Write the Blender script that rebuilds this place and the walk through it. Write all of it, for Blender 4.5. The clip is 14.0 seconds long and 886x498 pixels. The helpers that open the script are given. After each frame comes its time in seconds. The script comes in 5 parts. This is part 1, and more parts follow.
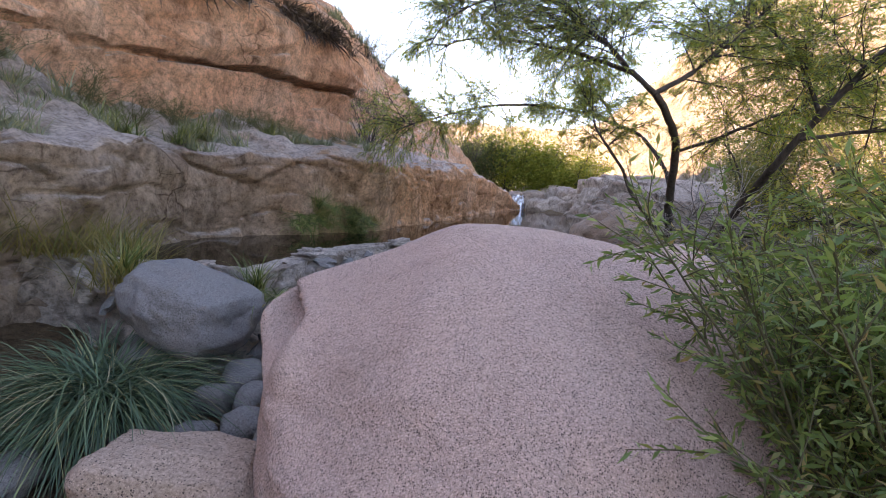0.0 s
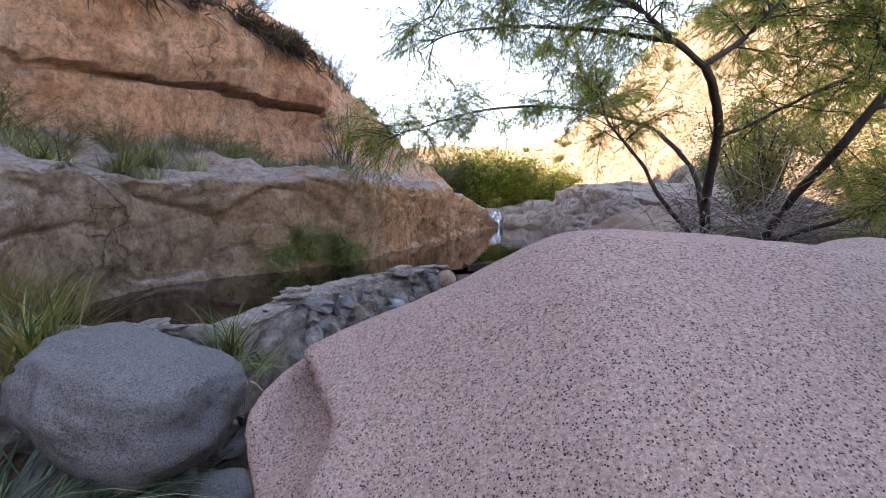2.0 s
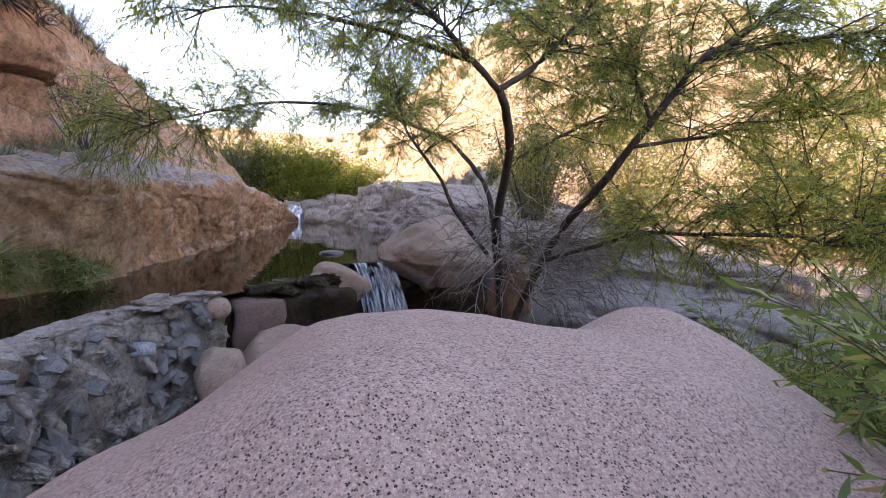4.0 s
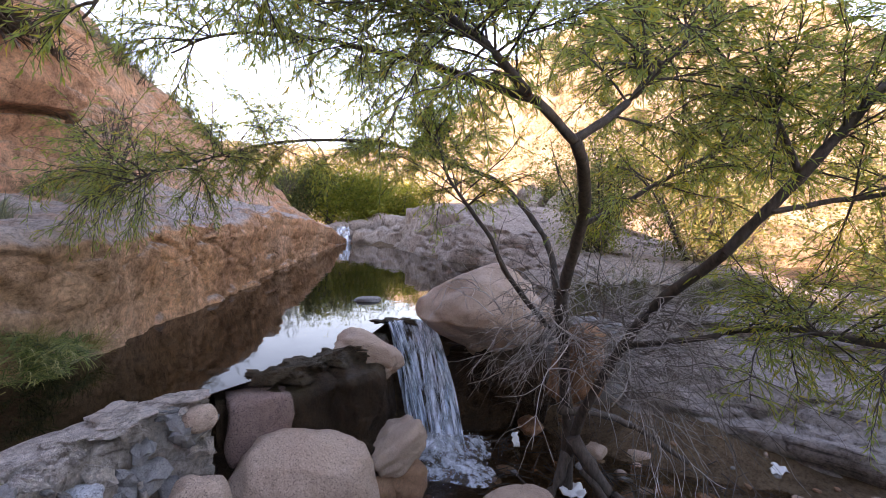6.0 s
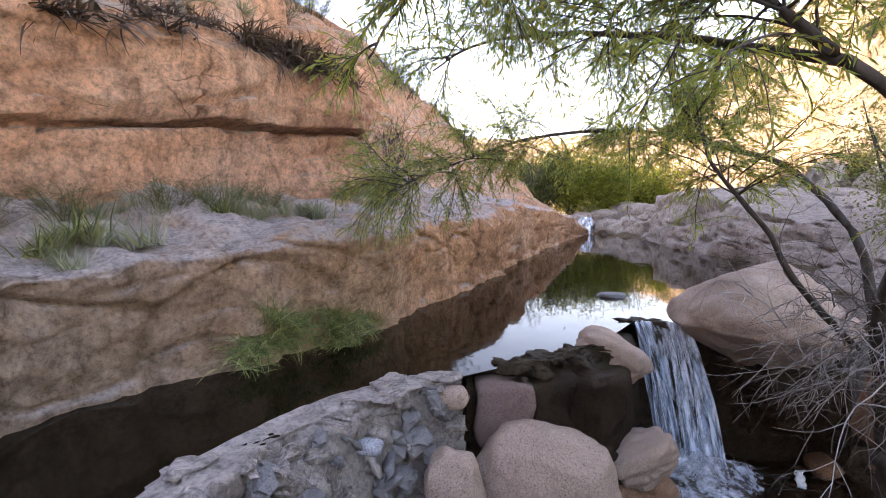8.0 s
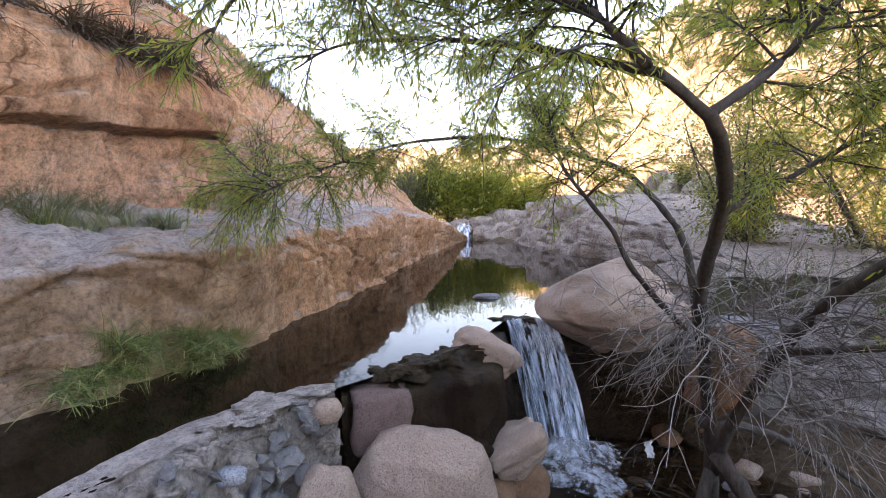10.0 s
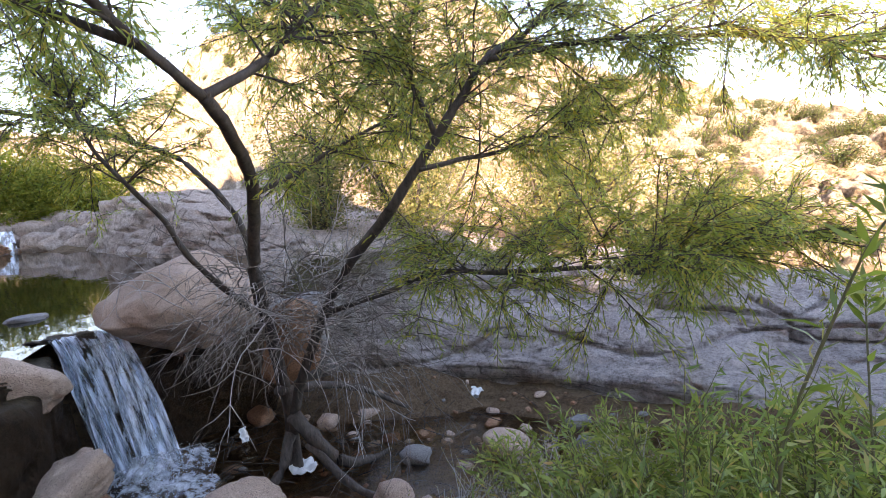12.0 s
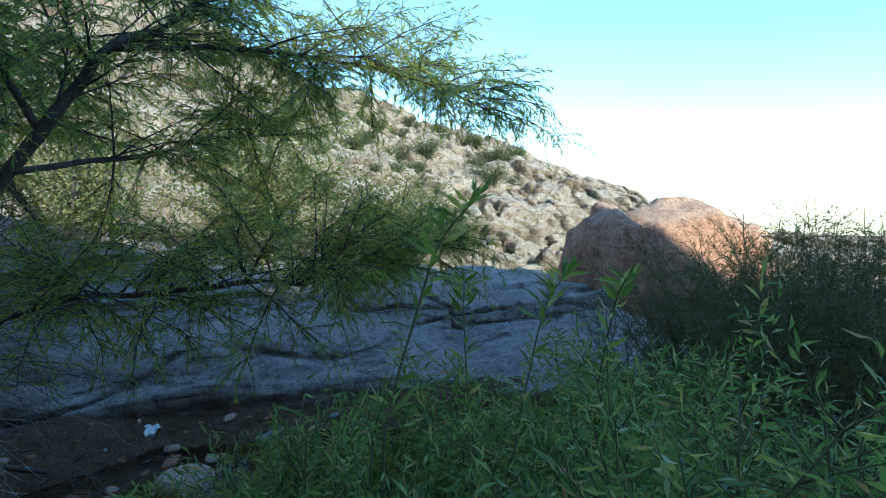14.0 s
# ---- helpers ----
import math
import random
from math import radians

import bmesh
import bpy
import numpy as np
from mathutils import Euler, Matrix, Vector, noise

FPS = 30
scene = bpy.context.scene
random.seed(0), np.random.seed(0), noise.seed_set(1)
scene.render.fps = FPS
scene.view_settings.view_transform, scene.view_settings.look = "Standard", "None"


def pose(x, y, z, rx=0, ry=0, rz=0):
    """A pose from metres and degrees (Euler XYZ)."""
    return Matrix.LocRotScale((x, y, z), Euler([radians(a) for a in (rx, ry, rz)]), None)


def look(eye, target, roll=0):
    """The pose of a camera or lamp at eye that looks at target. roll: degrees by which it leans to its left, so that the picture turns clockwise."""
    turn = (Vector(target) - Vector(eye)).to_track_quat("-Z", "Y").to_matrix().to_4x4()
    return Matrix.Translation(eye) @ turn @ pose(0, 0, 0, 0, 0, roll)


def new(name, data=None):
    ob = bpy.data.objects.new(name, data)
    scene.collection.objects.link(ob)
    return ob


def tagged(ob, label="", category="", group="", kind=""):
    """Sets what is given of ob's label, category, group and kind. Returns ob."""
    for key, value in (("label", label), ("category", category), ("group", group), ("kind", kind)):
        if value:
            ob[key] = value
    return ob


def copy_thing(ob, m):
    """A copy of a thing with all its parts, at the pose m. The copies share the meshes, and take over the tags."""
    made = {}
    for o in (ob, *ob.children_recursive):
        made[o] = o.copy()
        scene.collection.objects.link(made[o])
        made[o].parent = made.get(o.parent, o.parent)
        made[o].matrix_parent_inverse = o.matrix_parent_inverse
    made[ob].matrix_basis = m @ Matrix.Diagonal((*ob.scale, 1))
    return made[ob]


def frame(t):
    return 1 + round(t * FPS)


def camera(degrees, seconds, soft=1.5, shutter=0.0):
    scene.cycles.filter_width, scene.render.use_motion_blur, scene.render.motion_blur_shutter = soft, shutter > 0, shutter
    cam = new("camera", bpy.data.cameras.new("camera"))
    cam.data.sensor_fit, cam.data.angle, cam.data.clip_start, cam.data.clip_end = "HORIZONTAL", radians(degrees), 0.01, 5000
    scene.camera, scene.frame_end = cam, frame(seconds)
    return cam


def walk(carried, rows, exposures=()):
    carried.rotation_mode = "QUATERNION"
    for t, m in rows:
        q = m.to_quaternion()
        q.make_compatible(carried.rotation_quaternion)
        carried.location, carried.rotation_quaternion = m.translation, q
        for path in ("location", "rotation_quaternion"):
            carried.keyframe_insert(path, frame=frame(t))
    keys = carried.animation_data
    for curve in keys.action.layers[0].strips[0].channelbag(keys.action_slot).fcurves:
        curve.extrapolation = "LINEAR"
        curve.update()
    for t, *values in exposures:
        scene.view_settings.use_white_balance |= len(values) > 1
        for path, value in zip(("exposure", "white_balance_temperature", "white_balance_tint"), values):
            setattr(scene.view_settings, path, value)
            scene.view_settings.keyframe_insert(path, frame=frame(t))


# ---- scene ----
cam = camera(85.36, 14.0, soft=0.75)
walk(cam, [
    (0, look((0.021, -3.076, 0.867), (-0.782, 1.822, 0.267), 4.51)),
    (0.5, look((-0.231, -2.927, 0.829), (-1.373, 1.908, 0.268), -3.02)),
    (1, look((-0.376, -2.621, 0.773), (-1.480, 2.249, 0.529), -3.88)),
    (1.5, look((-0.478, -2.270, 0.762), (-1.335, 2.653, 0.574), -1.43)),
    (2, look((-0.601, -2.052, 0.743), (-1.129, 2.908, 0.397), -0.09)),
    (2.5, look((-0.595, -1.876, 0.769), (-0.786, 3.098, 0.291), -1.12)),
    (3, look((-0.566, -1.877, 0.743), (-0.214, 3.081, 0.206), -1.75)),
    (3.5, look((-0.702, -1.767, 0.831), (0.429, 3.056, 0.158), 0.29)),
    (3.7, look((-0.512, -1.623, 0.902), (0.965, 3.127, 0.393), 1.63)),
    (4.4, look((-0.390, -1.080, 1.230), (1.000, 3.700, 0.840), 1.70)),
    (5.8, look((-0.045, -0.135, 1.591), (1.205, 4.698, 1.307), 1.76)),
    (6, look((-0.020, -0.084, 1.609), (0.911, 4.819, 1.299), 1.51)),
    (6.5, look((0.000, 0.001, 1.622), (0.361, 4.976, 1.280), 0.52)),
    (7, look((-0.001, 0.019, 1.653), (-0.343, 4.991, 1.246), 0.17)),
    (7.5, look((-0.062, 0.007, 1.665), (-1.220, 4.850, 1.218), 0.23)),
    (7.7, look((-0.052, -0.038, 1.675), (-1.552, 4.711, 1.222), -0.15)),
    (9.8, look((0.032, 0.046, 1.628), (-0.680, 4.982, 1.279), -1.31)),
    (10, look((0.076, 0.057, 1.621), (-0.248, 5.033, 1.257), -1.08)),
    (10.5, look((0.175, 0.114, 1.620), (0.857, 5.048, 1.181), -1.24)),
    (11, look((0.271, 0.072, 1.587), (1.833, 4.800, 1.138), -2.14)),
    (11.5, look((0.397, -0.045, 1.518), (2.809, 4.314, 1.098), -3.34)),
    (12, look((0.508, -0.208, 1.488), (3.726, 3.583, 0.962), -3.00)),
    (12.5, look((0.654, -0.370, 1.506), (4.476, 2.804, 0.946), -2.91)),
    (13, look((0.691, -0.443, 1.493), (4.982, 2.058, 0.914), -3.30)),
    (13.5, look((0.728, -0.510, 1.512), (5.336, 1.337, 0.920), -1.93)),
    (14, look((0.756, -0.551, 1.518), (5.515, 0.873, 0.946), -1.51)),
], exposures=[(0, 2.78, 9600, 28), (3.7, 2.74, 9500, 30), (5.8, 2.92, 10300, 33), (7.0, 3.12, 10300, 33), (11.5, 3.22, 9800, 26), (12.5, 3.05, 8700, 18), (13.0, 2.62, 7200, 4), (13.5, 2.05, 6200, -4), (14.0, 1.65, 5500, -10)])

# ---- light ----
SUN_EL, SUN_AZ = 24.0, 225.0
world = bpy.data.worlds.new("sky")
scene.world = world
world.use_nodes = True
sky = world.node_tree.nodes.new("ShaderNodeTexSky")
sky.sky_type, sky.sun_disc = "NISHITA", False
sky.sun_elevation, sky.sun_rotation = radians(SUN_EL), radians(SUN_AZ)
sky.altitude, sky.dust_density, sky.ozone_density = 1200, 0.05, 2.5
back = world.node_tree.nodes["Background"]
back.inputs["Strength"].default_value = 0.15
world.node_tree.links.new(sky.outputs[0], back.inputs["Color"])
sun = new("sun", bpy.data.lights.new("sun", "SUN"))
sun.data.energy, sun.data.angle, sun.data.color = 3.0, radians(0.5), (1.0, 0.9, 0.78)
sx, sy = math.sin(radians(SUN_AZ)), math.cos(radians(SUN_AZ))
sun.matrix_world = look((sx * 40, sy * 40, 40 * math.tan(radians(SUN_EL))), (0, 0, 0))


# ---- materials ----
def node(nt, kind, **inputs):
    n = nt.nodes.new(kind)
    for k, v in inputs.items():
        n.inputs[k.replace("_", " ")].default_value = v
    return n


def start(name):
    m = bpy.data.materials.new(name)
    m.use_nodes = True
    nt = m.node_tree
    return m, nt, nt.nodes["Principled BSDF"]


def coords(nt, scale=(1, 1, 1)):
    tc = nt.nodes.new("ShaderNodeTexCoord")
    mp = nt.nodes.new("ShaderNodeMapping")
    mp.inputs["Scale"].default_value = scale
    nt.links.new(tc.outputs["Object"], mp.inputs["Vector"])
    return mp.outputs["Vector"]


def noise_tex(nt, vec, scale, detail=6.0, rough=0.6):
    n = node(nt, "ShaderNodeTexNoise", Scale=scale, Detail=detail, Roughness=rough)
    nt.links.new(vec, n.inputs["Vector"])
    return n.outputs["Fac"]


def ramp(nt, fac, stops):
    r = nt.nodes.new("ShaderNodeValToRGB")
    e = r.color_ramp.elements
    while len(e) < len(stops):
        e.new(0.5)
    for el, (p, c) in zip(e, stops):
        el.position = p
        el.color = (*c, 1) if len(c) == 3 else c
    nt.links.new(fac, r.inputs["Fac"])
    return r.outputs["Color"]


def blend(nt, fac, a, b, mode="MIX"):
    n = nt.nodes.new("ShaderNodeMix")
    n.data_type, n.blend_type = "RGBA", mode
    for sock, v in ((n.inputs[0], fac), (n.inputs[6], a), (n.inputs[7], b)):
        if isinstance(v, (float, int)):
            sock.default_value = v
        elif isinstance(v, tuple):
            sock.default_value = (*v, 1)
        else:
            nt.links.new(v, sock)
    return n.outputs[2]


def bump(nt, bsdf, height, strength=0.5, distance=0.02, prev=None):
    b = node(nt, "ShaderNodeBump", Strength=strength, Distance=distance)
    nt.links.new(height, b.inputs["Height"])
    if prev is not None:
        nt.links.new(prev.outputs[0], b.inputs["Normal"])
    nt.links.new(b.outputs[0], bsdf.inputs["Normal"])
    return b


def up_facing(nt, lo, hi):
    g = nt.nodes.new("ShaderNodeNewGeometry")
    sp = nt.nodes.new("ShaderNodeSeparateXYZ")
    nt.links.new(g.outputs["Normal"], sp.inputs[0])
    mr = node(nt, "ShaderNodeMapRange", From_Min=lo, From_Max=hi)
    nt.links.new(sp.outputs["Z"], mr.inputs["Value"])
    return mr.outputs[0]


def granite(name, light, mid, dark, speck=55.0, spots=0.5, wet=None):
    """Coarse granite: pale ground, pink patches and dark mica grains."""
    m, nt, p = start(name)
    v = coords(nt)
    big = ramp(nt, noise_tex(nt, v, 1.3, 5), [(0.3, mid), (0.7, light)])
    grain = ramp(nt, noise_tex(nt, v, speck * 0.9, 3, 0.8), [(0.34, tuple(c * 0.75 for c in mid)), (0.5, light), (0.64, tuple(min(1, c * 1.45) for c in light))])
    col = blend(nt, 0.72, big, grain)
    vo = node(nt, "ShaderNodeTexVoronoi", Scale=speck)
    nt.links.new(v, vo.inputs["Vector"])
    cell = ramp(nt, vo.outputs["Distance"], [(0.16, (1, 1, 1)), (0.34, (0, 0, 0))])
    pick = ramp(nt, noise_tex(nt, v, speck * 0.28, 2), [(spots, (0, 0, 0)), (spots + 0.08, (1, 1, 1))])
    col = blend(nt, blend(nt, 1.0, cell, pick, "MULTIPLY"), col, dark)
    jag = nt.nodes.new("ShaderNodeVectorMath")
    jag.operation = "MULTIPLY_ADD"
    jn = node(nt, "ShaderNodeTexNoise", Scale=speck * 1.6, Detail=3.0)
    nt.links.new(v, jn.inputs["Vector"])
    nt.links.new(jn.outputs["Color"], jag.inputs[0])
    jag.inputs[1].default_value = (1.3 / speck, 1.3 / speck, 1.3 / speck)
    nt.links.new(v, jag.inputs[2])
    v2 = node(nt, "ShaderNodeTexVoronoi", Scale=speck * 1.15)
    nt.links.new(jag.outputs[0], v2.inputs["Vector"])
    sep = nt.nodes.new("ShaderNodeSeparateColor")
    nt.links.new(v2.outputs["Color"], sep.inputs[0])
    core = ramp(nt, v2.outputs["Distance"], [(0.26, (1, 1, 1)), (0.44, (0, 0, 0))])
    col = blend(nt, blend(nt, 1.0, core, ramp(nt, sep.outputs[0], [(0.36, (1, 1, 1)), (0.44, (0, 0, 0))]), "MULTIPLY"), col, dark)
    col = blend(nt, blend(nt, 1.0, core, ramp(nt, sep.outputs[1], [(0.58, (0, 0, 0)), (0.66, (0.8, 0.8, 0.8))]), "MULTIPLY"), col, tuple(min(0.8, c * 1.5) for c in light))
    stain = ramp(nt, noise_tex(nt, v, 0.9, 8, 0.7), [(0.52, (1, 1, 1)), (0.72, (0.62, 0.56, 0.5))])
    col = blend(nt, 0.55, col, blend(nt, 1.0, col, stain, "MULTIPLY"))
    nt.links.new(col, p.inputs["Base Color"])
    p.inputs["Roughness"].default_value = 0.85
    p.inputs["Specular IOR Level"].default_value = 0.25
    b = bump(nt, p, noise_tex(nt, v, 7, 8, 0.68), 0.7, 0.035)
    bump(nt, p, noise_tex(nt, v, speck * 1.2, 4, 0.7), 0.8, 0.007, b)
    return m


def cliff_rock(name, base, pale, dark, crust, along=None, bands=0.0):
    """Weathered sandstone: broad colour patches, streaks, pale crust on top faces."""
    m, nt, p = start(name)
    v = coords(nt)
    col = ramp(nt, noise_tex(nt, v, 0.45, 8, 0.62), [(0.28, dark), (0.47, base), (0.72, pale)])
    if along:
        tc = nt.nodes.new("ShaderNodeSeparateXYZ")
        nt.links.new(v, tc.inputs[0])
        w = nt.nodes.new("ShaderNodeMath")
        w.operation = "MULTIPLY_ADD"
        nt.links.new(noise_tex(nt, v, 0.8, 4), w.inputs[0])
        w.inputs[1].default_value = 3.0
        nt.links.new(tc.outputs["Y"], w.inputs[2])
        mr = node(nt, "ShaderNodeMapRange", From_Min=along[0], From_Max=along[1])
        nt.links.new(w.outputs[0], mr.inputs["Value"])
        other = ramp(nt, noise_tex(nt, v, 0.9, 8, 0.65), [(0.3, along[3]), (0.65, along[2])])
        col = blend(nt, mr.outputs[0], other, col)
    streak = ramp(nt, noise_tex(nt, coords(nt, (1.0, 1.4, 0.28)), 2.6, 7, 0.68), [(0.34, (0.48, 0.42, 0.38)), (0.5, (0.98, 0.98, 0.98)), (0.74, (1.12, 1.08, 1.05))])
    col = blend(nt, 0.62, col, blend(nt, 1.0, col, streak, "MULTIPLY"))
    fine = ramp(nt, noise_tex(nt, v, 20, 8, 0.8), [(0.36, (0.42, 0.38, 0.35)), (0.49, (1.0, 1.0, 1.0)), (0.64, (1.36, 1.34, 1.3))])
    col = blend(nt, 0.8, col, blend(nt, 1.0, col, fine, "MULTIPLY"))
    patch = ramp(nt, noise_tex(nt, v, 5.5, 10, 0.72), [(0.37, (0.5, 0.45, 0.41)), (0.48, (1.0, 1.0, 1.0)), (0.63, (1.34, 1.33, 1.3))])
    col = blend(nt, 0.75, col, blend(nt, 1.0, col, patch, "MULTIPLY"))
    if bands:
        bed = ramp(nt, noise_tex(nt, coords(nt, (0.45, 0.45, 7.0)), 1.9, 10, 0.75), [(0.36, (0.22, 0.2, 0.19)), (0.47, (0.9, 0.9, 0.9)), (0.7, (1.2, 1.2, 1.2))])
        col = blend(nt, bands, col, blend(nt, 1.0, col, bed, "MULTIPLY"))
    bed_h = bed if bands else None
    # thin joints and hairline cracks
    wv = nt.nodes.new("ShaderNodeVectorMath")
    wv.operation = "MULTIPLY_ADD"
    wn = node(nt, "ShaderNodeTexNoise", Scale=1.7, Detail=6.0)
    nt.links.new(v, wn.inputs["Vector"])
    nt.links.new(wn.outputs["Color"], wv.inputs[0])
    wv.inputs[1].default_value = (0.4, 0.4, 0.4)
    nt.links.new(coords(nt, (0.55, 0.55, 1.1)), wv.inputs[2])
    cracks = []
    for scale, width, gate in ((1.0, 0.014, 0.50), (2.7, 0.022, 0.58)):
        vo = node(nt, "ShaderNodeTexVoronoi", Scale=scale)
        vo.feature = "DISTANCE_TO_EDGE"
        nt.links.new(wv.outputs[0], vo.inputs["Vector"])
        line = ramp(nt, vo.outputs["Distance"], [(0.0, (1, 1, 1)), (width, (0, 0, 0))])
        cracks.append(blend(nt, 1.0, line, ramp(nt, noise_tex(nt, v, 0.7 * scale, 3), [(gate, (0, 0, 0)), (gate + 0.12, (1, 1, 1))]), "MULTIPLY"))
    crack = blend(nt, 1.0, cracks[0], cracks[1], "LIGHTEN")
    col = blend(nt, crack, col, blend(nt, 1.0, col, (0.4, 0.35, 0.32), "MULTIPLY"))
    topf = blend(nt, 1.0, up_facing(nt, 0.45, 0.85), ramp(nt, noise_tex(nt, v, 1.1, 6), [(0.32, (0, 0, 0)), (0.5, (1, 1, 1))]), "MULTIPLY")
    worn = blend(nt, 1.0, blend(nt, 0.8, crust, fine, "MULTIPLY"), blend(nt, 0.6, (1.0, 1.0, 1.0), patch, "MULTIPLY"), "MULTIPLY")
    col = blend(nt, topf, col, worn)
    nt.links.new(col, p.inputs["Base Color"])
    p.inputs["Roughness"].default_value = 0.92
    p.inputs["Specular IOR Level"].default_value = 0.15
    b0 = node(nt, "ShaderNodeBump", Strength=0.8, Distance=0.05)
    b0.invert = True
    nt.links.new(crack, b0.inputs["Height"])
    if bed_h is not None:
        b0 = bump(nt, p, bed_h, 0.9, 0.07, b0)
    b = bump(nt, p, noise_tex(nt, v, 2.6, 12, 0.75), 1.0, 0.3, b0)
    bump(nt, p, noise_tex(nt, v, 24, 8, 0.78), 1.0, 0.04, b)
    return m


def leafy(name, stops, rough=0.55, trans=0.45):
    """Foliage: each leaf its own tint, some light through the blade."""
    m, nt, p = start(name)
    g = nt.nodes.new("ShaderNodeNewGeometry")
    col = ramp(nt, g.outputs["Random Per Island"], stops)
    nt.links.new(col, p.inputs["Base Color"])
    p.inputs["Roughness"].default_value = rough
    p.inputs["Specular IOR Level"].default_value = 0.3
    t = nt.nodes.new("ShaderNodeBsdfTranslucent")
    nt.links.new(blend(nt, 1.0, col, (1.5, 1.45, 0.75), "MULTIPLY"), t.inputs["Color"])
    mx = nt.nodes.new("ShaderNodeMixShader")
    mx.inputs[0].default_value = trans
    nt.links.new(p.outputs[0], mx.inputs[1])
    nt.links.new(t.outputs[0], mx.inputs[2])
    nt.links.new(mx.outputs[0], nt.nodes["Material Output"].inputs["Surface"])
    return m


def barky(name, a, b, scale=22.0):
    m, nt, p = start(name)
    v = coords(nt, (1, 1, 0.3))
    n = noise_tex(nt, v, scale, 8, 0.7)
    nt.links.new(ramp(nt, n, [(0.3, a), (0.7, b)]), p.inputs["Base Color"])
    p.inputs["Roughness"].default_value = 0.9
    bump(nt, p, n, 0.9, 0.015)
    return m


PINK = granite("pink_granite", (0.55, 0.385, 0.325), (0.39, 0.25, 0.20), (0.055, 0.041, 0.038), 112, 0.38)
GREY = granite("grey_granite", (0.215, 0.21, 0.205), (0.13, 0.126, 0.123), (0.055, 0.054, 0.053), 105, 0.5)
TAN = granite("tan_granite", (0.42, 0.305, 0.24), (0.30, 0.205, 0.155), (0.09, 0.068, 0.058), 75, 0.53)
DARKPINK = granite("damp_pink_granite", (0.22, 0.145, 0.125), (0.13, 0.08, 0.066), (0.02, 0.016, 0.015), 80, 0.42)
BROWN = granite("brown_granite", (0.30, 0.165, 0.10), (0.20, 0.10, 0.06), (0.05, 0.03, 0.02), 70, 0.52)
# wet rock by the fall, and shade put into colour under the dome
WETSHADEROCK = cliff_rock("wet_shade_rock", (0.050, 0.030, 0.018), (0.115, 0.072, 0.042), (0.014, 0.009, 0.006), (0.075, 0.055, 0.032))
WETSHADEROCK.node_tree.nodes["Principled BSDF"].inputs["Roughness"].default_value = 0.55
CLIFF = cliff_rock("orange_sandstone", (0.72, 0.395, 0.25), (0.75, 0.51, 0.375), (0.54, 0.265, 0.16), (0.56, 0.42, 0.335))
LEDGE = cliff_rock("ledge_rock", (0.68, 0.37, 0.21), (0.72, 0.47, 0.325), (0.47, 0.245, 0.145), (0.55, 0.47, 0.43),
                   (3.6, 9.0, (0.44, 0.335, 0.265), (0.27, 0.20, 0.152)))
SLAB = cliff_rock("grey_slab_rock", (0.41, 0.355, 0.33), (0.50, 0.445, 0.42), (0.18, 0.15, 0.138), (0.49, 0.44, 0.42), bands=0.9)
PALE = cliff_rock("pale_rock", (0.42, 0.33, 0.275), (0.50, 0.42, 0.37), (0.27, 0.195, 0.155), (0.46, 0.37, 0.315))
HILL = cliff_rock("hillside_rock", (0.44, 0.355, 0.27), (0.53, 0.45, 0.36), (0.23, 0.175, 0.12), (0.46, 0.385, 0.31), bands=0.6)
MORTAR = cliff_rock("mortar", (0.50, 0.435, 0.385), (0.58, 0.515, 0.465), (0.31, 0.26, 0.225), (0.62, 0.55, 0.505))
SOIL = cliff_rock("stream_soil", (0.14, 0.088, 0.052), (0.26, 0.175, 0.11), (0.045, 0.028, 0.017), (0.18, 0.12, 0.075))
BOULDERORANGE = cliff_rock("orange_boulder_rock", (0.66, 0.37, 0.245), (0.70, 0.47, 0.35), (0.47, 0.25, 0.155), (0.66, 0.44, 0.33))
BARK = barky("bark", (0.03, 0.024, 0.02), (0.11, 0.088, 0.074))
TWIG = barky("dead_twig", (0.30, 0.27, 0.25), (0.58, 0.54, 0.505), 40)
DARKTWIG = barky("weathered_twig", (0.10, 0.082, 0.07), (0.24, 0.205, 0.18), 40)
STEM = barky("green_stem", (0.10, 0.10, 0.045), (0.17, 0.15, 0.07), 40)
WILLOW = leafy("willow_leaf", [(0.0, (0.16, 0.23, 0.095)), (0.55, (0.24, 0.31, 0.115)), (0.85, (0.34, 0.36, 0.10)), (1.0, (0.44, 0.35, 0.08))], 0.4, 0.55)
WILLOW_Y = leafy("yellow_green_leaf", [(0.0, (0.15, 0.23, 0.06)), (0.6, (0.25, 0.31, 0.08)), (1.0, (0.44, 0.36, 0.09))])
SHRUB = leafy("shrub_leaf", [(0.0, (0.10, 0.155, 0.045)), (0.6, (0.22, 0.29, 0.09)), (0.9, (0.34, 0.38, 0.14)), (1.0, (0.48, 0.34, 0.16))], 0.4, 0.45)
DEEPSHRUB = leafy("deep_shrub_leaf", [(0.0, (0.09, 0.16, 0.06)), (0.6, (0.20, 0.29, 0.11)), (0.9, (0.32, 0.37, 0.15)), (1.0, (0.40, 0.26, 0.14))], 0.4)
DARKSHRUB = leafy("dark_shrub_leaf", [(0.0, (0.055, 0.08, 0.035)), (0.7, (0.10, 0.125, 0.05)), (1.0, (0.2, 0.16, 0.08))])
GRASS = leafy("long_grass", [(0.0, (0.025, 0.06, 0.035)), (0.5, (0.06, 0.12, 0.07)), (0.86, (0.13, 0.21, 0.11)), (0.93, (0.30, 0.30, 0.15)), (1.0, (0.42, 0.37, 0.24))], 0.45, 0.15)
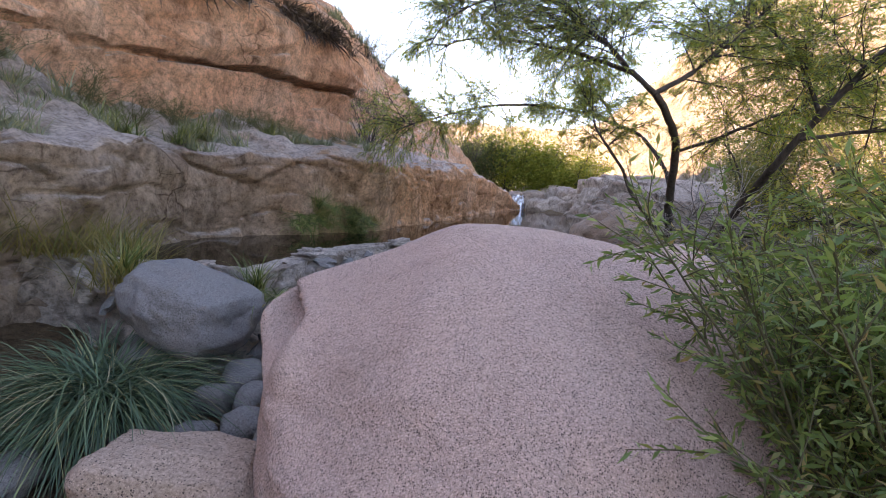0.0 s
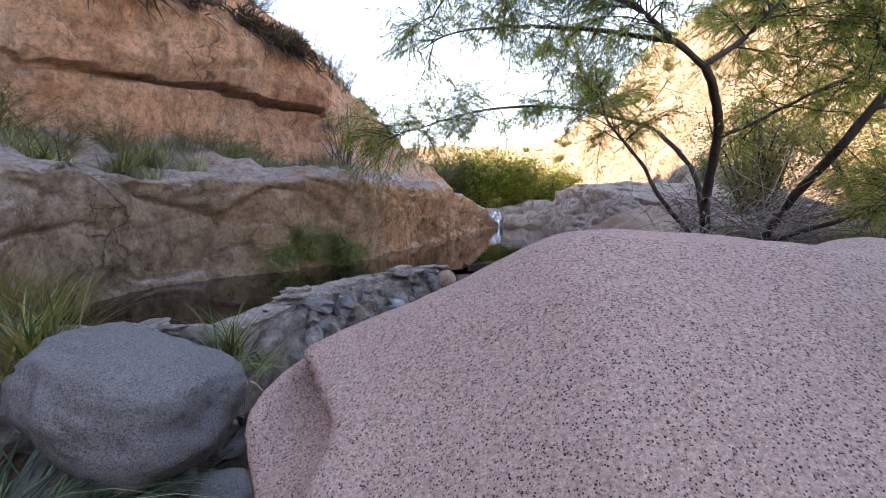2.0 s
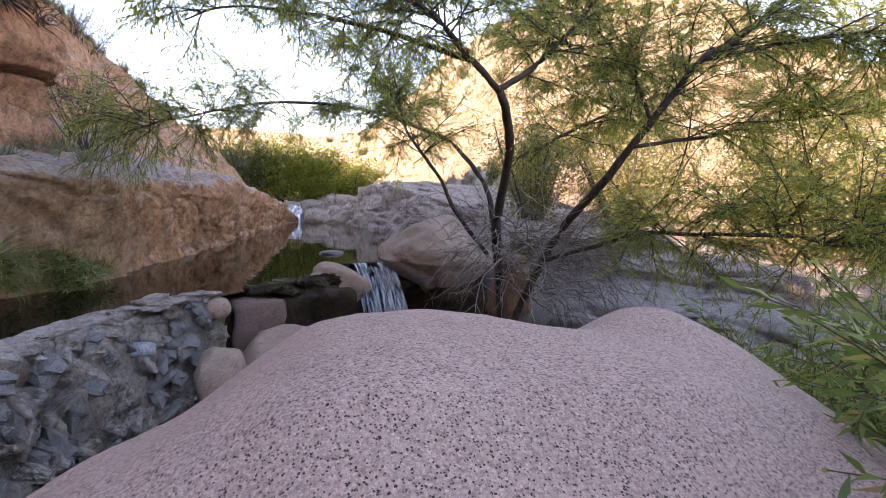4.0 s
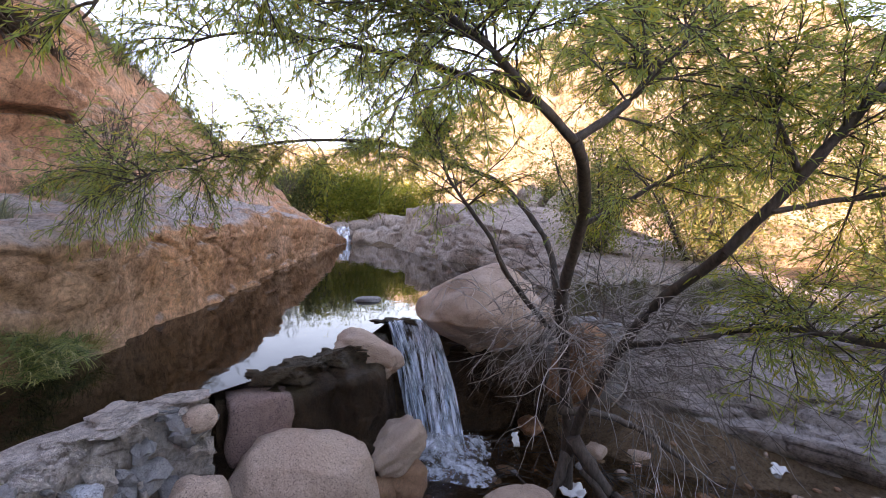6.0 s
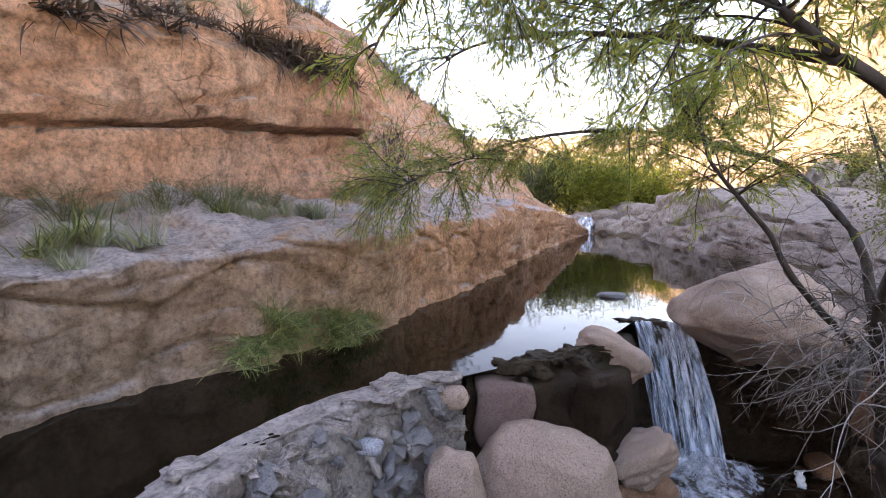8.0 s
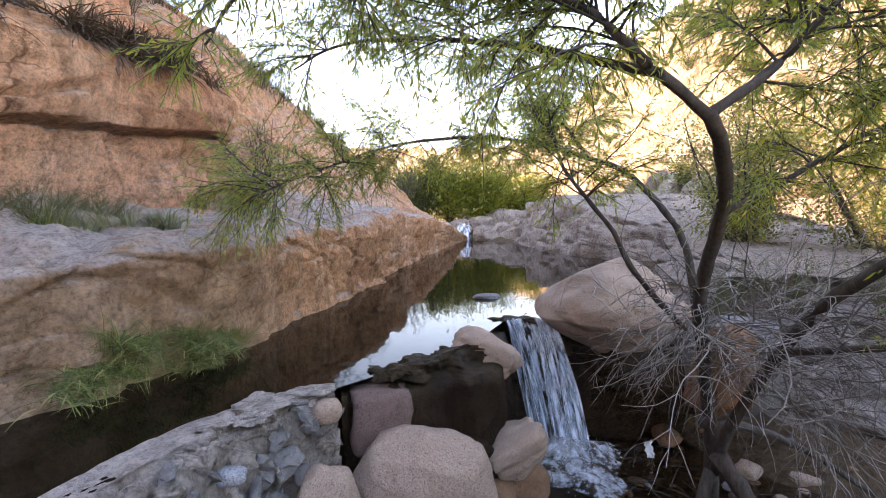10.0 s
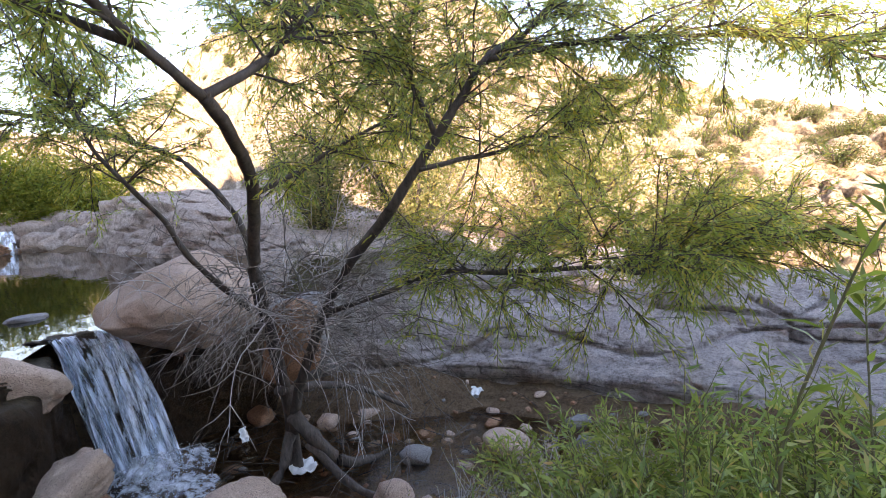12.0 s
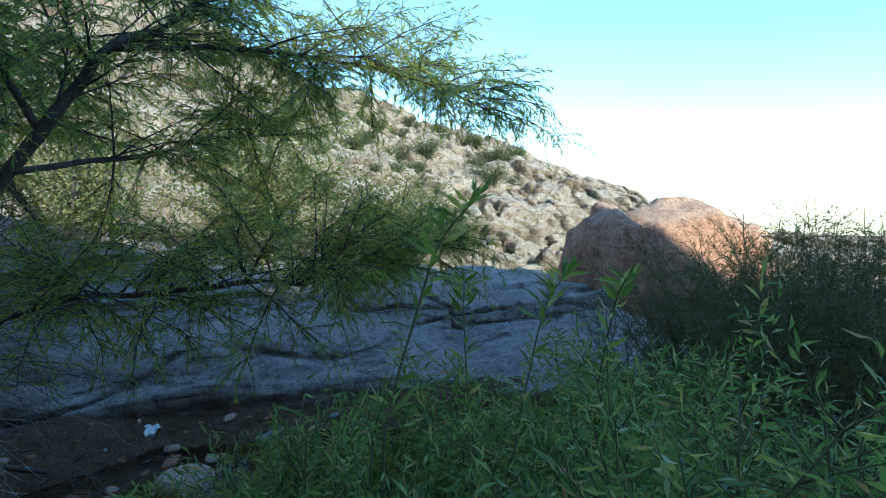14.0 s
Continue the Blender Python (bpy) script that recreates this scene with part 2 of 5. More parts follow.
LEDGEGRASS = leafy("ledge_grass", [(0.0, (0.03, 0.055, 0.015)), (0.4, (0.09, 0.13, 0.035)), (0.75, (0.19, 0.235, 0.07)), (0.92, (0.36, 0.34, 0.14)), (1.0, (0.48, 0.42, 0.25))], 0.5, 0.15)
DRYGRASS = leafy("dry_grass", [(0.0, (0.09, 0.11, 0.035)), (0.5, (0.22, 0.19, 0.075)), (1.0, (0.38, 0.30, 0.16))])
BROMEL = leafy("grey_green_blades", [(0.0, (0.15, 0.175, 0.125)), (0.6, (0.26, 0.28, 0.205)), (0.9, (0.34, 0.34, 0.16)), (1.0, (0.36, 0.28, 0.2))], 0.6, 0.15)
DEADPLANT = leafy("dark_dry_blades", [(0.0, (0.05, 0.035, 0.03)), (0.6, (0.11, 0.075, 0.06)), (1.0, (0.2, 0.15, 0.115))], 0.7, 0.1)
BACKLEAF = leafy("olive_leaf", [(0.0, (0.10, 0.13, 0.055)), (0.6, (0.18, 0.195, 0.085)), (1.0, (0.30, 0.25, 0.11))], 0.6, 0.4)
FARLEAF = leafy("far_leaf", [(0.0, (0.10, 0.15, 0.025)), (0.6, (0.20, 0.24, 0.04)), (1.0, (0.30, 0.28, 0.06))], 0.6, 0.4)


def pool_water():
    m, nt, p = start("pool_water")
    p.inputs["Base Color"].default_value = (0.010, 0.007, 0.004, 1)
    p.inputs["Roughness"].default_value = 0.03
    p.inputs["IOR"].default_value = 1.22
    v = coords(nt, (1.0, 0.55, 1))
    b = bump(nt, p, noise_tex(nt, v, 1.6, 3, 0.5), 0.10, 0.05)
    bump(nt, p, noise_tex(nt, v, 7, 2, 0.5), 0.05, 0.02, b)
    return m


def stream_water():
    m, nt, p = start("stream_water")
    p.inputs["Base Color"].default_value = (0.55, 0.42, 0.30, 1)
    p.inputs["Roughness"].default_value = 0.04
    p.inputs["IOR"].default_value = 1.33
    p.inputs["Transmission Weight"].default_value = 1.0
    b = bump(nt, p, noise_tex(nt, coords(nt), 5, 4, 0.6), 0.35, 0.05)
    bump(nt, p, noise_tex(nt, coords(nt), 18, 3, 0.6), 0.25, 0.02, b)
    return m


def falling_water():
    """White strands with clear gaps, drawn out down the fall."""
    m, nt, p = start("falling_water")
    tc = nt.nodes.new("ShaderNodeTexCoord")
    mp = nt.nodes.new("ShaderNodeMapping")
    mp.inputs["Scale"].default_value = (6, 3.4, 1)
    nt.links.new(tc.outputs["UV"], mp.inputs["Vector"])
    n = noise_tex(nt, mp.outputs["Vector"], 1.0, 8, 0.7)
    fac = ramp(nt, n, [(0.42, (0, 0, 0)), (0.58, (1, 1, 1))])
    p.inputs["Base Color"].default_value = (0.78, 0.87, 0.95, 1)
    p.inputs["Roughness"].default_value = 0.25
    tr = nt.nodes.new("ShaderNodeBsdfTransparent")
    tr.inputs["Color"].default_value = (0.75, 0.85, 0.92, 1)
    mx = nt.nodes.new("ShaderNodeMixShader")
    nt.links.new(fac, mx.inputs[0])
    nt.links.new(tr.outputs[0], mx.inputs[1])
    nt.links.new(p.outputs[0], mx.inputs[2])
    nt.links.new(mx.outputs[0], nt.nodes["Material Output"].inputs["Surface"])
    bump(nt, p, n, 0.8, 0.05)
    return m


def plain(name, col, rough=0.6):
    m, nt, p = start(name)
    n = noise_tex(nt, coords(nt), 9, 5)
    nt.links.new(ramp(nt, n, [(0.3, tuple(c * 0.75 for c in col)), (0.7, col)]), p.inputs["Base Color"])
    p.inputs["Roughness"].default_value = rough
    return m


POOL, STREAM, FALLS = pool_water(), stream_water(), falling_water()
FOAM = plain("foam", (0.78, 0.84, 0.9), 0.4)


def froth():
    """Broken white froth on the water, clear between the bubbles."""
    m, nt, p = start("froth")
    n = noise_tex(nt, coords(nt), 7, 12, 0.7)
    p.inputs["Base Color"].default_value = (0.84, 0.89, 0.94, 1)
    p.inputs["Roughness"].default_value = 0.35
    tr = nt.nodes.new("ShaderNodeBsdfTransparent")
    mx = nt.nodes.new("ShaderNodeMixShader")
    nt.links.new(ramp(nt, n, [(0.40, (0, 0, 0)), (0.68, (1, 1, 1))]), mx.inputs[0])
    nt.links.new(tr.outputs[0], mx.inputs[1])
    nt.links.new(p.outputs[0], mx.inputs[2])
    nt.links.new(mx.outputs[0], nt.nodes["Material Output"].inputs["Surface"])
    bump(nt, p, n, 0.9, 0.04)
    return m


FROTH = froth()
PAPER = plain("white_plastic", (0.75, 0.76, 0.74), 0.5)
BLUEGREY = granite("blue_grey_stone", (0.36, 0.38, 0.40), (0.28, 0.29, 0.31), (0.12, 0.12, 0.13), 60, 0.56)


# ---- mesh helpers ----
R = random.Random(7)
NR = np.random.RandomState(11)


def mesh_from(name, verts, faces, mat, smooth=True):
    me = bpy.data.meshes.new(name)
    me.from_pydata([tuple(map(float, v)) for v in verts], [], faces)
    me.materials.append(mat)
    if smooth:
        me.polygons.foreach_set("use_smooth", [True] * len(me.polygons))
    me.update()
    return me


def thing(name, me, label, category, group="", kind="", m=None):
    ob = new(name, me)
    if m is not None:
        ob.matrix_world = m
    return tagged(ob, label, category, group, kind)


def part(name, me, parent, label="", m=None):
    ob = new(name, me)
    ob.parent = parent
    if m is not None:
        ob.matrix_basis = m
    return tagged(ob, label) if label else ob


def fbm(p, scale, octaves=4):
    return noise.fractal(Vector(p) * scale, 1.0, 2.0, octaves)


def sheet(us, vs, fn):
    """A grid of points fn(u, v) as verts and quads."""
    verts = [fn(u, v) for u in us for v in vs]
    n = len(vs)
    faces = [(i * n + j, i * n + j + 1, (i + 1) * n + j + 1, (i + 1) * n + j) for i in range(len(us) - 1) for j in range(n - 1)]
    return verts, faces


ICO = {}


def ico(level):
    if level not in ICO:
        bm = bmesh.new()
        bmesh.ops.create_icosphere(bm, subdivisions=level, radius=1)
        bm.verts.ensure_lookup_table()
        ICO[level] = ([v.co.copy() for v in bm.verts], [tuple(v.index for v in f.verts) for f in bm.faces])
        bm.free()
    return ICO[level]


def rock_mesh(name, size, seed, mat, level=4, rough=0.22, flat=0.0, box=0.3, fine=0.03, smooth=True):
    """A boulder: a rounded block with broad dents, broken faces and fine relief."""
    vs, fs = ico(level)
    off = Vector((seed * 7.13, seed * 3.7, seed * 1.9))
    out = []
    for v in vs:
        k = max(abs(v.x), abs(v.y), abs(v.z))
        p = v.lerp(v / k * 0.86, box)
        vd, vp = noise.voronoi(v * 1.25 + off)
        d = 1 + rough * 0.45 * noise.noise(vp[0] * 5) - rough * 0.12 * math.exp(-((vd[1] - vd[0]) / 0.05) ** 2) + rough * noise.noise(v * 0.9 + off) * 1.4 + rough * 0.5 * noise.noise(v * 2.3 + off) + fine * fbm(v + off, 5.0, 4)
        p = p * d
        if flat and p.z > flat:
            p.z = flat + (p.z - flat) * 0.25
        out.append((p.x * size[0], p.y * size[1], p.z * size[2]))
    return mesh_from(name, out, fs, mat, smooth)


def boulder(name, loc, size, seed, mat, label, category="boulder", group="", turn=(0, 0, 0), **kw):
    return thing(name, rock_mesh(name, size, seed, mat, **kw), label, category, group, m=pose(*loc, *turn))


def tube(path, r0, r1, sides=6, wob=0.0):
    """A tapered tube along a path, as verts and faces."""
    pts = [Vector(p) for p in path]
    verts, faces = [], []
    n = len(pts)
    for i, p in enumerate(pts):
        d = (pts[min(i + 1, n - 1)] - pts[max(i - 1, 0)])
        d = d.normalized() if d.length > 1e-6 else Vector((0, 0, 1))
        a = d.orthogonal().normalized()
        b = d.cross(a)
        r = r0 + (r1 - r0) * i / max(1, n - 1)
        for k in range(sides):
            th = 2 * math.pi * k / sides
            rr = r * (1 + wob * noise.noise(p * 9 + Vector((k, 0, 0))))
            verts.append(p + (a * math.cos(th) + b * math.sin(th)) * rr)
    for i in range(n - 1):
        for k in range(sides):
            k2 = (k + 1) % sides
            faces.append((i * sides + k, i * sides + k2, (i + 1) * sides + k2, (i + 1) * sides + k))
    faces.append(tuple(range(sides))[::-1])
    faces.append(tuple((n - 1) * sides + k for k in range(sides)))
    return verts, faces


class Soup:
    """Collects pieces into one mesh."""

    def __init__(self):
        self.v, self.f = [], []

    def add(self, vf):
        o = len(self.v)
        self.v.extend(vf[0])
        self.f.extend(tuple(i + o for i in q) for q in vf[1])

    def mesh(self, name, mat, smooth=True):
        return mesh_from(name, self.v, self.f, mat, smooth)


def smooth_path(pts, steps=5, jit=0.0):
    """A Catmull-Rom curve through the points."""
    P = [Vector(p) for p in pts]
    P = [P[0] * 2 - P[1]] + P + [P[-1] * 2 - P[-2]]
    out = []
    for i in range(1, len(P) - 2):
        for s in range(steps):
            t = s / steps
            a, b, c, d = P[i - 1], P[i], P[i + 1], P[i + 2]
            q = 0.5 * ((2 * b) + (c - a) * t + (2 * a - 5 * b + 4 * c - d) * t * t + (3 * b - a - 3 * c + d) * t ** 3)
            if jit:
                q = q + Vector((noise.noise(q * 4), noise.noise(q * 4 + Vector((9, 0, 0))), noise.noise(q * 4 + Vector((0, 9, 0))))) * jit
            out.append(q)
    out.append(P[-2])
    return out


def leaves_mesh(name, base, way, length, width, mat, side=None):
    """Many narrow folded blades at once: arrays of bases, directions, lengths and widths."""
    base, way = np.asarray(base, float), np.asarray(way, float)
    n = len(base)
    way = way / np.linalg.norm(way, axis=1)[:, None]
    rnd = NR.normal(size=(n, 3))
    s = np.cross(way, rnd)
    s /= np.linalg.norm(s, axis=1)[:, None] + 1e-9
    up = np.cross(s, way)
    L, Wd = np.asarray(length).reshape(-1, 1), np.asarray(width).reshape(-1, 1)
    mid = base + way * L * 0.45 + up * L * 0.04
    tip = base + way * L - up * L * 0.10
    v = np.stack([base, mid + s * Wd * 0.5 + up * Wd * 0.15, tip, mid - s * Wd * 0.5 + up * Wd * 0.15], 1).reshape(-1, 3)
    f = (np.arange(n) * 4)[:, None] + np.array([[0, 1, 2, 3]])
    me = bpy.data.meshes.new(name)
    me.vertices.add(len(v))
    me.vertices.foreach_set("co", v.ravel())
    me.loops.add(n * 4)
    me.loops.foreach_set("vertex_index", f.ravel())
    me.polygons.add(n)
    me.polygons.foreach_set("loop_start", np.arange(n) * 4)
    me.materials.append(mat)
    me.update(calc_edges=True)
    me.validate()
    return me


# ---- ground, water ----
POOL_LINE = [(-6.0, -1.5), (-4.4, 0.4), (-3.5, 0.78), (-2.75, 0.8), (-2.38, 1.12), (-2.3, 1.75), (-2.25, 2.55), (-2.02, 3.45), (-1.25, 4.4), (-0.55, 5.2), (0.1, 6.1), (0.5, 7.2), (1.25, 7.2),
             (2.2, 8.0), (3.4, 9.5), (4.6, 12.0), (5.0, 15.0), (3.5, 18.1), (2.2, 25.0), (-0.4, 29.5), (-6.0, 31.0)]
LOW_WATER = -1.85


def pool_side(x, y):
    """Signed distance to the pool's near and right shore: positive on the pool's side."""
    best, sign = 1e9, 1
    inside = False
    for i in range(len(POOL_LINE)):
        (ax, ay), (bx, by) = POOL_LINE[i], POOL_LINE[(i + 1) % len(POOL_LINE)]
        if (ay > y) != (by > y) and x < (bx - ax) * (y - ay) / (by - ay) + ax:
            inside = not inside
        if i == len(POOL_LINE) - 1:
            continue
        dx, dy = bx - ax, by - ay
        t = max(0, min(1, ((x - ax) * dx + (y - ay) * dy) / (dx * dx + dy * dy)))
        best = min(best, math.hypot(x - ax - t * dx, y - ay - t * dy))
    return best if inside else -best


def stream_axis(y):
    return float(np.interp(y, [-6, 0, 3, 5, 6.5, 8], [9.2, 6.6, 5.4, 4.0, 1.8, 1.4]))


def ease(a, b, x):
    t = max(0.0, min(1.0, (x - a) / (b - a)))
    return t * t * (3 - 2 * t)


def ground_height(x, y):
    d = pool_side(x, y) if -9 < x < 9 and -6 < y < 34 else -5
    if d > 0:
        return -0.25 - 0.5 * min(1, d / 0.8) + 0.05 * fbm((x, y, 0), 1.5)
    n = 0.10 * fbm((x, y, 3), 0.9, 5)
    near = float(np.interp(y, [-9, -3, -1, 2, 4, 6], [-0.75, -0.75, -0.85, -1.3, -1.6, -2.0]))
    h = near + n
    # the stream's bed below the fall
    sx_ = abs(x - stream_axis(y))
    h += (-2.02 - h) * (1 - ease(0.7, 2.2, sx_)) + 0.0
    # the far bank
    if x > stream_axis(y) + 1.2:
        h = max(h, -2.0 + 0.32 * (x - stream_axis(y) - 1.2) + n)
        h = min(h, -1.5 + n * 2 - 0.1 * max(0, min(12, x - 9)))
    h -= 0.08 * max(0, math.hypot(x, y) - 22) if x > 0 else 0
    if y > 7.5 and d < 0:
        h = max(h, -1.6 + (1.4 + min(1.0, -d) * 0.3) * ease(7.5, 11, y) * ease(9, 5, -d) + n * 2)
    if x < -3.2 and y < 0.6:
        h = max(h, -0.75 + 0.25 * (-x - 3.2))
    return h


def graded(a, b, fine_a, fine_b, step):
    near = list(np.arange(fine_a, fine_b + 1e-6, step))
    lo, hi, k = [], [], step
    q = fine_a
    while q > a:
        k *= 1.35
        q -= k
        lo.append(max(q, a))
    q, k = fine_b, step
    while q < b:
        k *= 1.35
        q += k
        hi.append(min(q, b))
    return lo[::-1] + near + hi


gx, gy = graded(-900, 900, -5.5, 10.5, 0.16), graded(-900, 900, -5.5, 12, 0.16)
v, f = sheet(gx, gy, lambda x, y: (x, y, ground_height(x, y)))
thing("ground", mesh_from("ground", v, f, SOIL), "dark wet soil and gravel of the stream bed and its banks", "ground", kind="structure")

pv = [(x, y, 0.0) for x, y in [(-9, -1.5)] + POOL_LINE[1:-1] + [(-2, 31), (-9, 31)]]
pool = mesh_from("water_pool", pv, [tuple(range(len(pv)))], POOL, False)
thing("water_pool", pool, "still dark brown pool water reflecting rock and sky", "water", kind="structure")
v, f = sheet(list(np.linspace(-8, 8.4, 60)), list(np.linspace(-2.2, 2.2, 18)),
             lambda y, w: (stream_axis(y) + w, y, LOW_WATER + 0.012 * fbm((w, y, 1), 2.5)))
thing("water_stream", mesh_from("water_stream", v, f, STREAM), "shallow clear stream over brown gravel below the fall", "water", kind="structure").visible_shadow = False


# ---- rock ledge and cliff above the pool ----
def waterline(y):
    return float(np.interp(y, [-40, -12, -4, 0, 1.25, 2.5, 3.3, 4.2, 5.0, 6.2, 10, 16, 24, 29, 33],
                           [-16, -8.5, -5.3, -4.05, -3.95, -4.0, -3.8, -3.3, -2.95, -2.75, -2.3, -1.95, -1.05, -0.35, 1.2]))


def ledge_top(y):
    rise = 0.11 * noise.noise(Vector((y * 0.9, 2.2, 0))) + 0.10 * noise.noise(Vector((y * 2.6, 7.7, 0))) + 0.05 * noise.noise(Vector((y * 6.1, 1.7, 0)))
    return rise * ease(26, 14, y) + float(np.interp(y, [-12, -4, 1, 4.4, 8, 11, 14, 20, 26, 29.5], [0.8, 0.85, 1.08, 1.3, 1.42, 1.62, 1.7, 1.5, 0.9, 0.15]))


LP = [(0.10, -0.9), (0.02, -0.25), (-0.10, 0.12), (0.0, 0.45), (0.04, 0.75), (-0.02, 0.93), (-0.16, 1.0), (-0.6, 1.03), (-1.4, 1.12), (-2.3, 1.3), (-3.2, 1.6)]
LA = np.cumsum([0] + [math.hypot(b[0] - a[0], b[1] - a[1]) for a, b in zip(LP, LP[1:])])


def blocks(p, sx, sy, sz, width, depth):
    """Joints between blocks of rock: a recess along cell edges and a step from block to block."""
    q = Vector((p[0] * sx, p[1] * sy, p[2] * sz)) + Vector((noise.noise(Vector(p) * 0.8), noise.noise(Vector(p) * 0.8 + Vector((4, 0, 0))), noise.noise(Vector(p) * 0.8 + Vector((0, 4, 0))))) * 0.35
    d, pts = noise.voronoi(q)
    e = (d[1] - d[0]) / width
    return depth * (noise.noise(pts[0] * 3.3) * 0.9 - 1.2 * math.exp(-e * e))


def ledge_point(y, s):
    x0, h = waterline(y), ledge_top(y)
    px_ = float(np.interp(s, LA, [p[0] for p in LP]))
    pz = float(np.interp(s, LA, [p[1] for p in LP]))
    z = pz * h if pz > 0 else pz
    z += 0.7 * ease(0.7, 2.3, -px_) * ease(4.5, 1.0, y)
    p = Vector((x0 + px_, y, z))
    n = 0.20 * fbm(p, 0.55, 5) + 0.10 * fbm(p + Vector((5, 0, 0)), 1.8, 6) - 0.03 * abs(noise.noise(Vector((p.x * 2, y * 1.3 + z, z * 3.5))))
    # diagonal joint and bedding cracks
    c = abs(((y - 4.6) + (z - 0.6) * 0.9)) / 0.10
    n -= 0.07 * math.exp(-c * c) * (1 if pz < 1.01 else 0.3)
    for zc, a in ((0.52, 0.05), (0.8, 0.035)):
        w = zc * h + 0.14 * noise.noise(Vector((y * 0.7, zc * 5, 0)))
        n -= a * math.exp(-((z - w) / 0.025) ** 2) * max(0, noise.noise(Vector((y * 0.5, zc * 9, 4))) + 0.25) * 2
    n += blocks((p.x, y, z), 0.5, 0.55, 1.15, 0.035, 0.08) + blocks((p.x, y + 0.7 * z, z), 1.3, 1.2, 1.6, 0.05, 0.03)
    k = 1 if pz < 0.98 else 0.35
    return (p.x + n * k, p.y, p.z + (0.0 if k == 1 else n * 0.55))


ys = list(np.arange(-14, -2, 0.4)) + list(np.arange(-2, 12, 0.06)) + list(np.arange(12, 31, 0.22))
v, f = sheet(ys, list(np.concatenate([np.linspace(0, LA[6], 80), np.linspace(LA[6], LA[-1], 40)[1:]])), ledge_point)
thing("rock_ledge", mesh_from("rock_ledge", v, f, LEDGE), "broad sandstone ledge with a pale flat top above the pool", "rock ledge", kind="structure")


def cliff_front(y):
    return float(np.interp(y, [-40, -12, -3, 3, 6, 9.2, 9.9, 10.6, 12, 14, 18, 22, 26, 29.5, 32],
                           [-17, -9.5, -6.6, -5.6, -5.2, -4.75, -5.5, -5.6, -4.1, -3.3, -2.55, -1.95, -1.15, -0.35, 0.8]))


def cliff_base(y):
    return float(np.interp(y, [-12, 0, 5, 9, 12, 14, 20, 27, 30], [1.0, 1.25, 1.5, 1.6, 1.2, 0.6, 0.2, -0.1, -0.3]))


# C1's top points are out of view, raised to block the low sun
C1 = [(0.25, -0.3), (0.0, 0.0), (-0.08, 0.5), (-0.06, 1.27), (-0.40, 1.31), (-0.40, 1.35), (0.16, 1.40), (0.30, 1.68), (0.28, 2.2), (0.02, 2.6), (-0.5, 2.78), (-1.15, 2.95),
      (-1.5, 3.6), (-2.1, 4.8), (-3.0, 6.4), (-4.0, 9.0), (-5.0, 13.0), (-6.5, 18.0), (-14.0, 20.0)]
C2 = [(0.4, -0.4), (0.1, 0.0), (-0.25, 0.6), (-0.6, 1.1), (-0.9, 1.5), (-1.1, 1.7), (-1.3, 2.0), (-1.55, 2.4), (-1.85, 2.9), (-2.2, 3.4), (-2.6, 3.9), (-2.9, 4.3),
      (-3.3, 4.8), (-3.9, 5.3), (-4.6, 5.6), (-6.0, 5.8), (-8.5, 6.0), (-12.0, 6.0), (-18.0, 6.0)]
CS = np.linspace(0, 1, len(C1))


def cliff_point(y, s):
    w = ease(9.6, 11.5, y)
    far = float(np.interp(y, [10, 13, 16, 19, 22, 26, 29.5, 32], [1.7, 1.42, 1.15, 0.93, 0.7, 0.34, 0.08, 0.02]))
    ax, az = float(np.interp(s, CS, [p[0] for p in C1])), float(np.interp(s, CS, [p[1] for p in C1]))
    bx, bz = float(np.interp(s, CS, [p[0] for p in C2])), float(np.interp(s, CS, [p[1] for p in C2]))
    # the deep bedding crack fades away from the nose of the cliff
    deep = max(0.25, min(1, (y - 1.5) / 4.5))
    if -0.45 < ax < 0.4 and 1.1 < az < 2.3:
        ax = ax * deep
    tilt = (y - 7) * 0.055 if az > 0.4 else 0
    x = cliff_front(y) + ax * (1 - w) + bx * far * w
    z = cliff_base(y) + (az + tilt) * (1 - w) + bz * far * w
    p = Vector((x, y, z))
    a = 0.32 + 0.5 * ease(4, 9, z)
    n = a * fbm(p, 0.33, 5) + 0.10 * fbm(p + Vector((0, 7, 0)), 1.1, 5)
    # broken joints
    for zc, ph, amp in ((2.15, 3.0, 0.10), (1.9, 8.0, 0.08), (3.9, 12.0, 0.16), (5.1, 17.0, 0.2)):
        g = z - (cliff_base(y) + zc + 0.35 * noise.noise(Vector((y * 0.35, ph, 0))) + 0.05 * (y - 6))
        n -= amp * math.exp(-(g / 0.05) ** 2) * max(0, noise.noise(Vector((y * 0.4, ph * 2, 1))) + 0.2) * 1.6
    n += blocks((x, y, z), 0.28, 0.30, 0.75, 0.04, 0.16) + blocks((x, y, z), 0.8, 0.7, 1.9, 0.05, 0.07) * (1.6 - ease(2, 5, y)) + 0.07 * fbm((x * 0.6, y * 0.6, z * 2), 1.6, 5)
    return (x + n * 0.8, y + 0.25 * n, z + n * 0.35)


ys = list(np.arange(-42, -3, 1.2)) + list(np.arange(-3, 0, 0.3)) + list(np.arange(0, 12, 0.085)) + list(np.arange(12, 32, 0.2))
ss = sorted(set(np.linspace(0, 0.66, 120)) | set(np.linspace(0.66, 1, 36)))
v, f = sheet(ys, ss, cliff_point)
thing("cliff_left", mesh_from("cliff_left", v, f, CLIFF), "orange sandstone cliff with a deep bedding crack and plant ledges", "cliff", kind="structure")


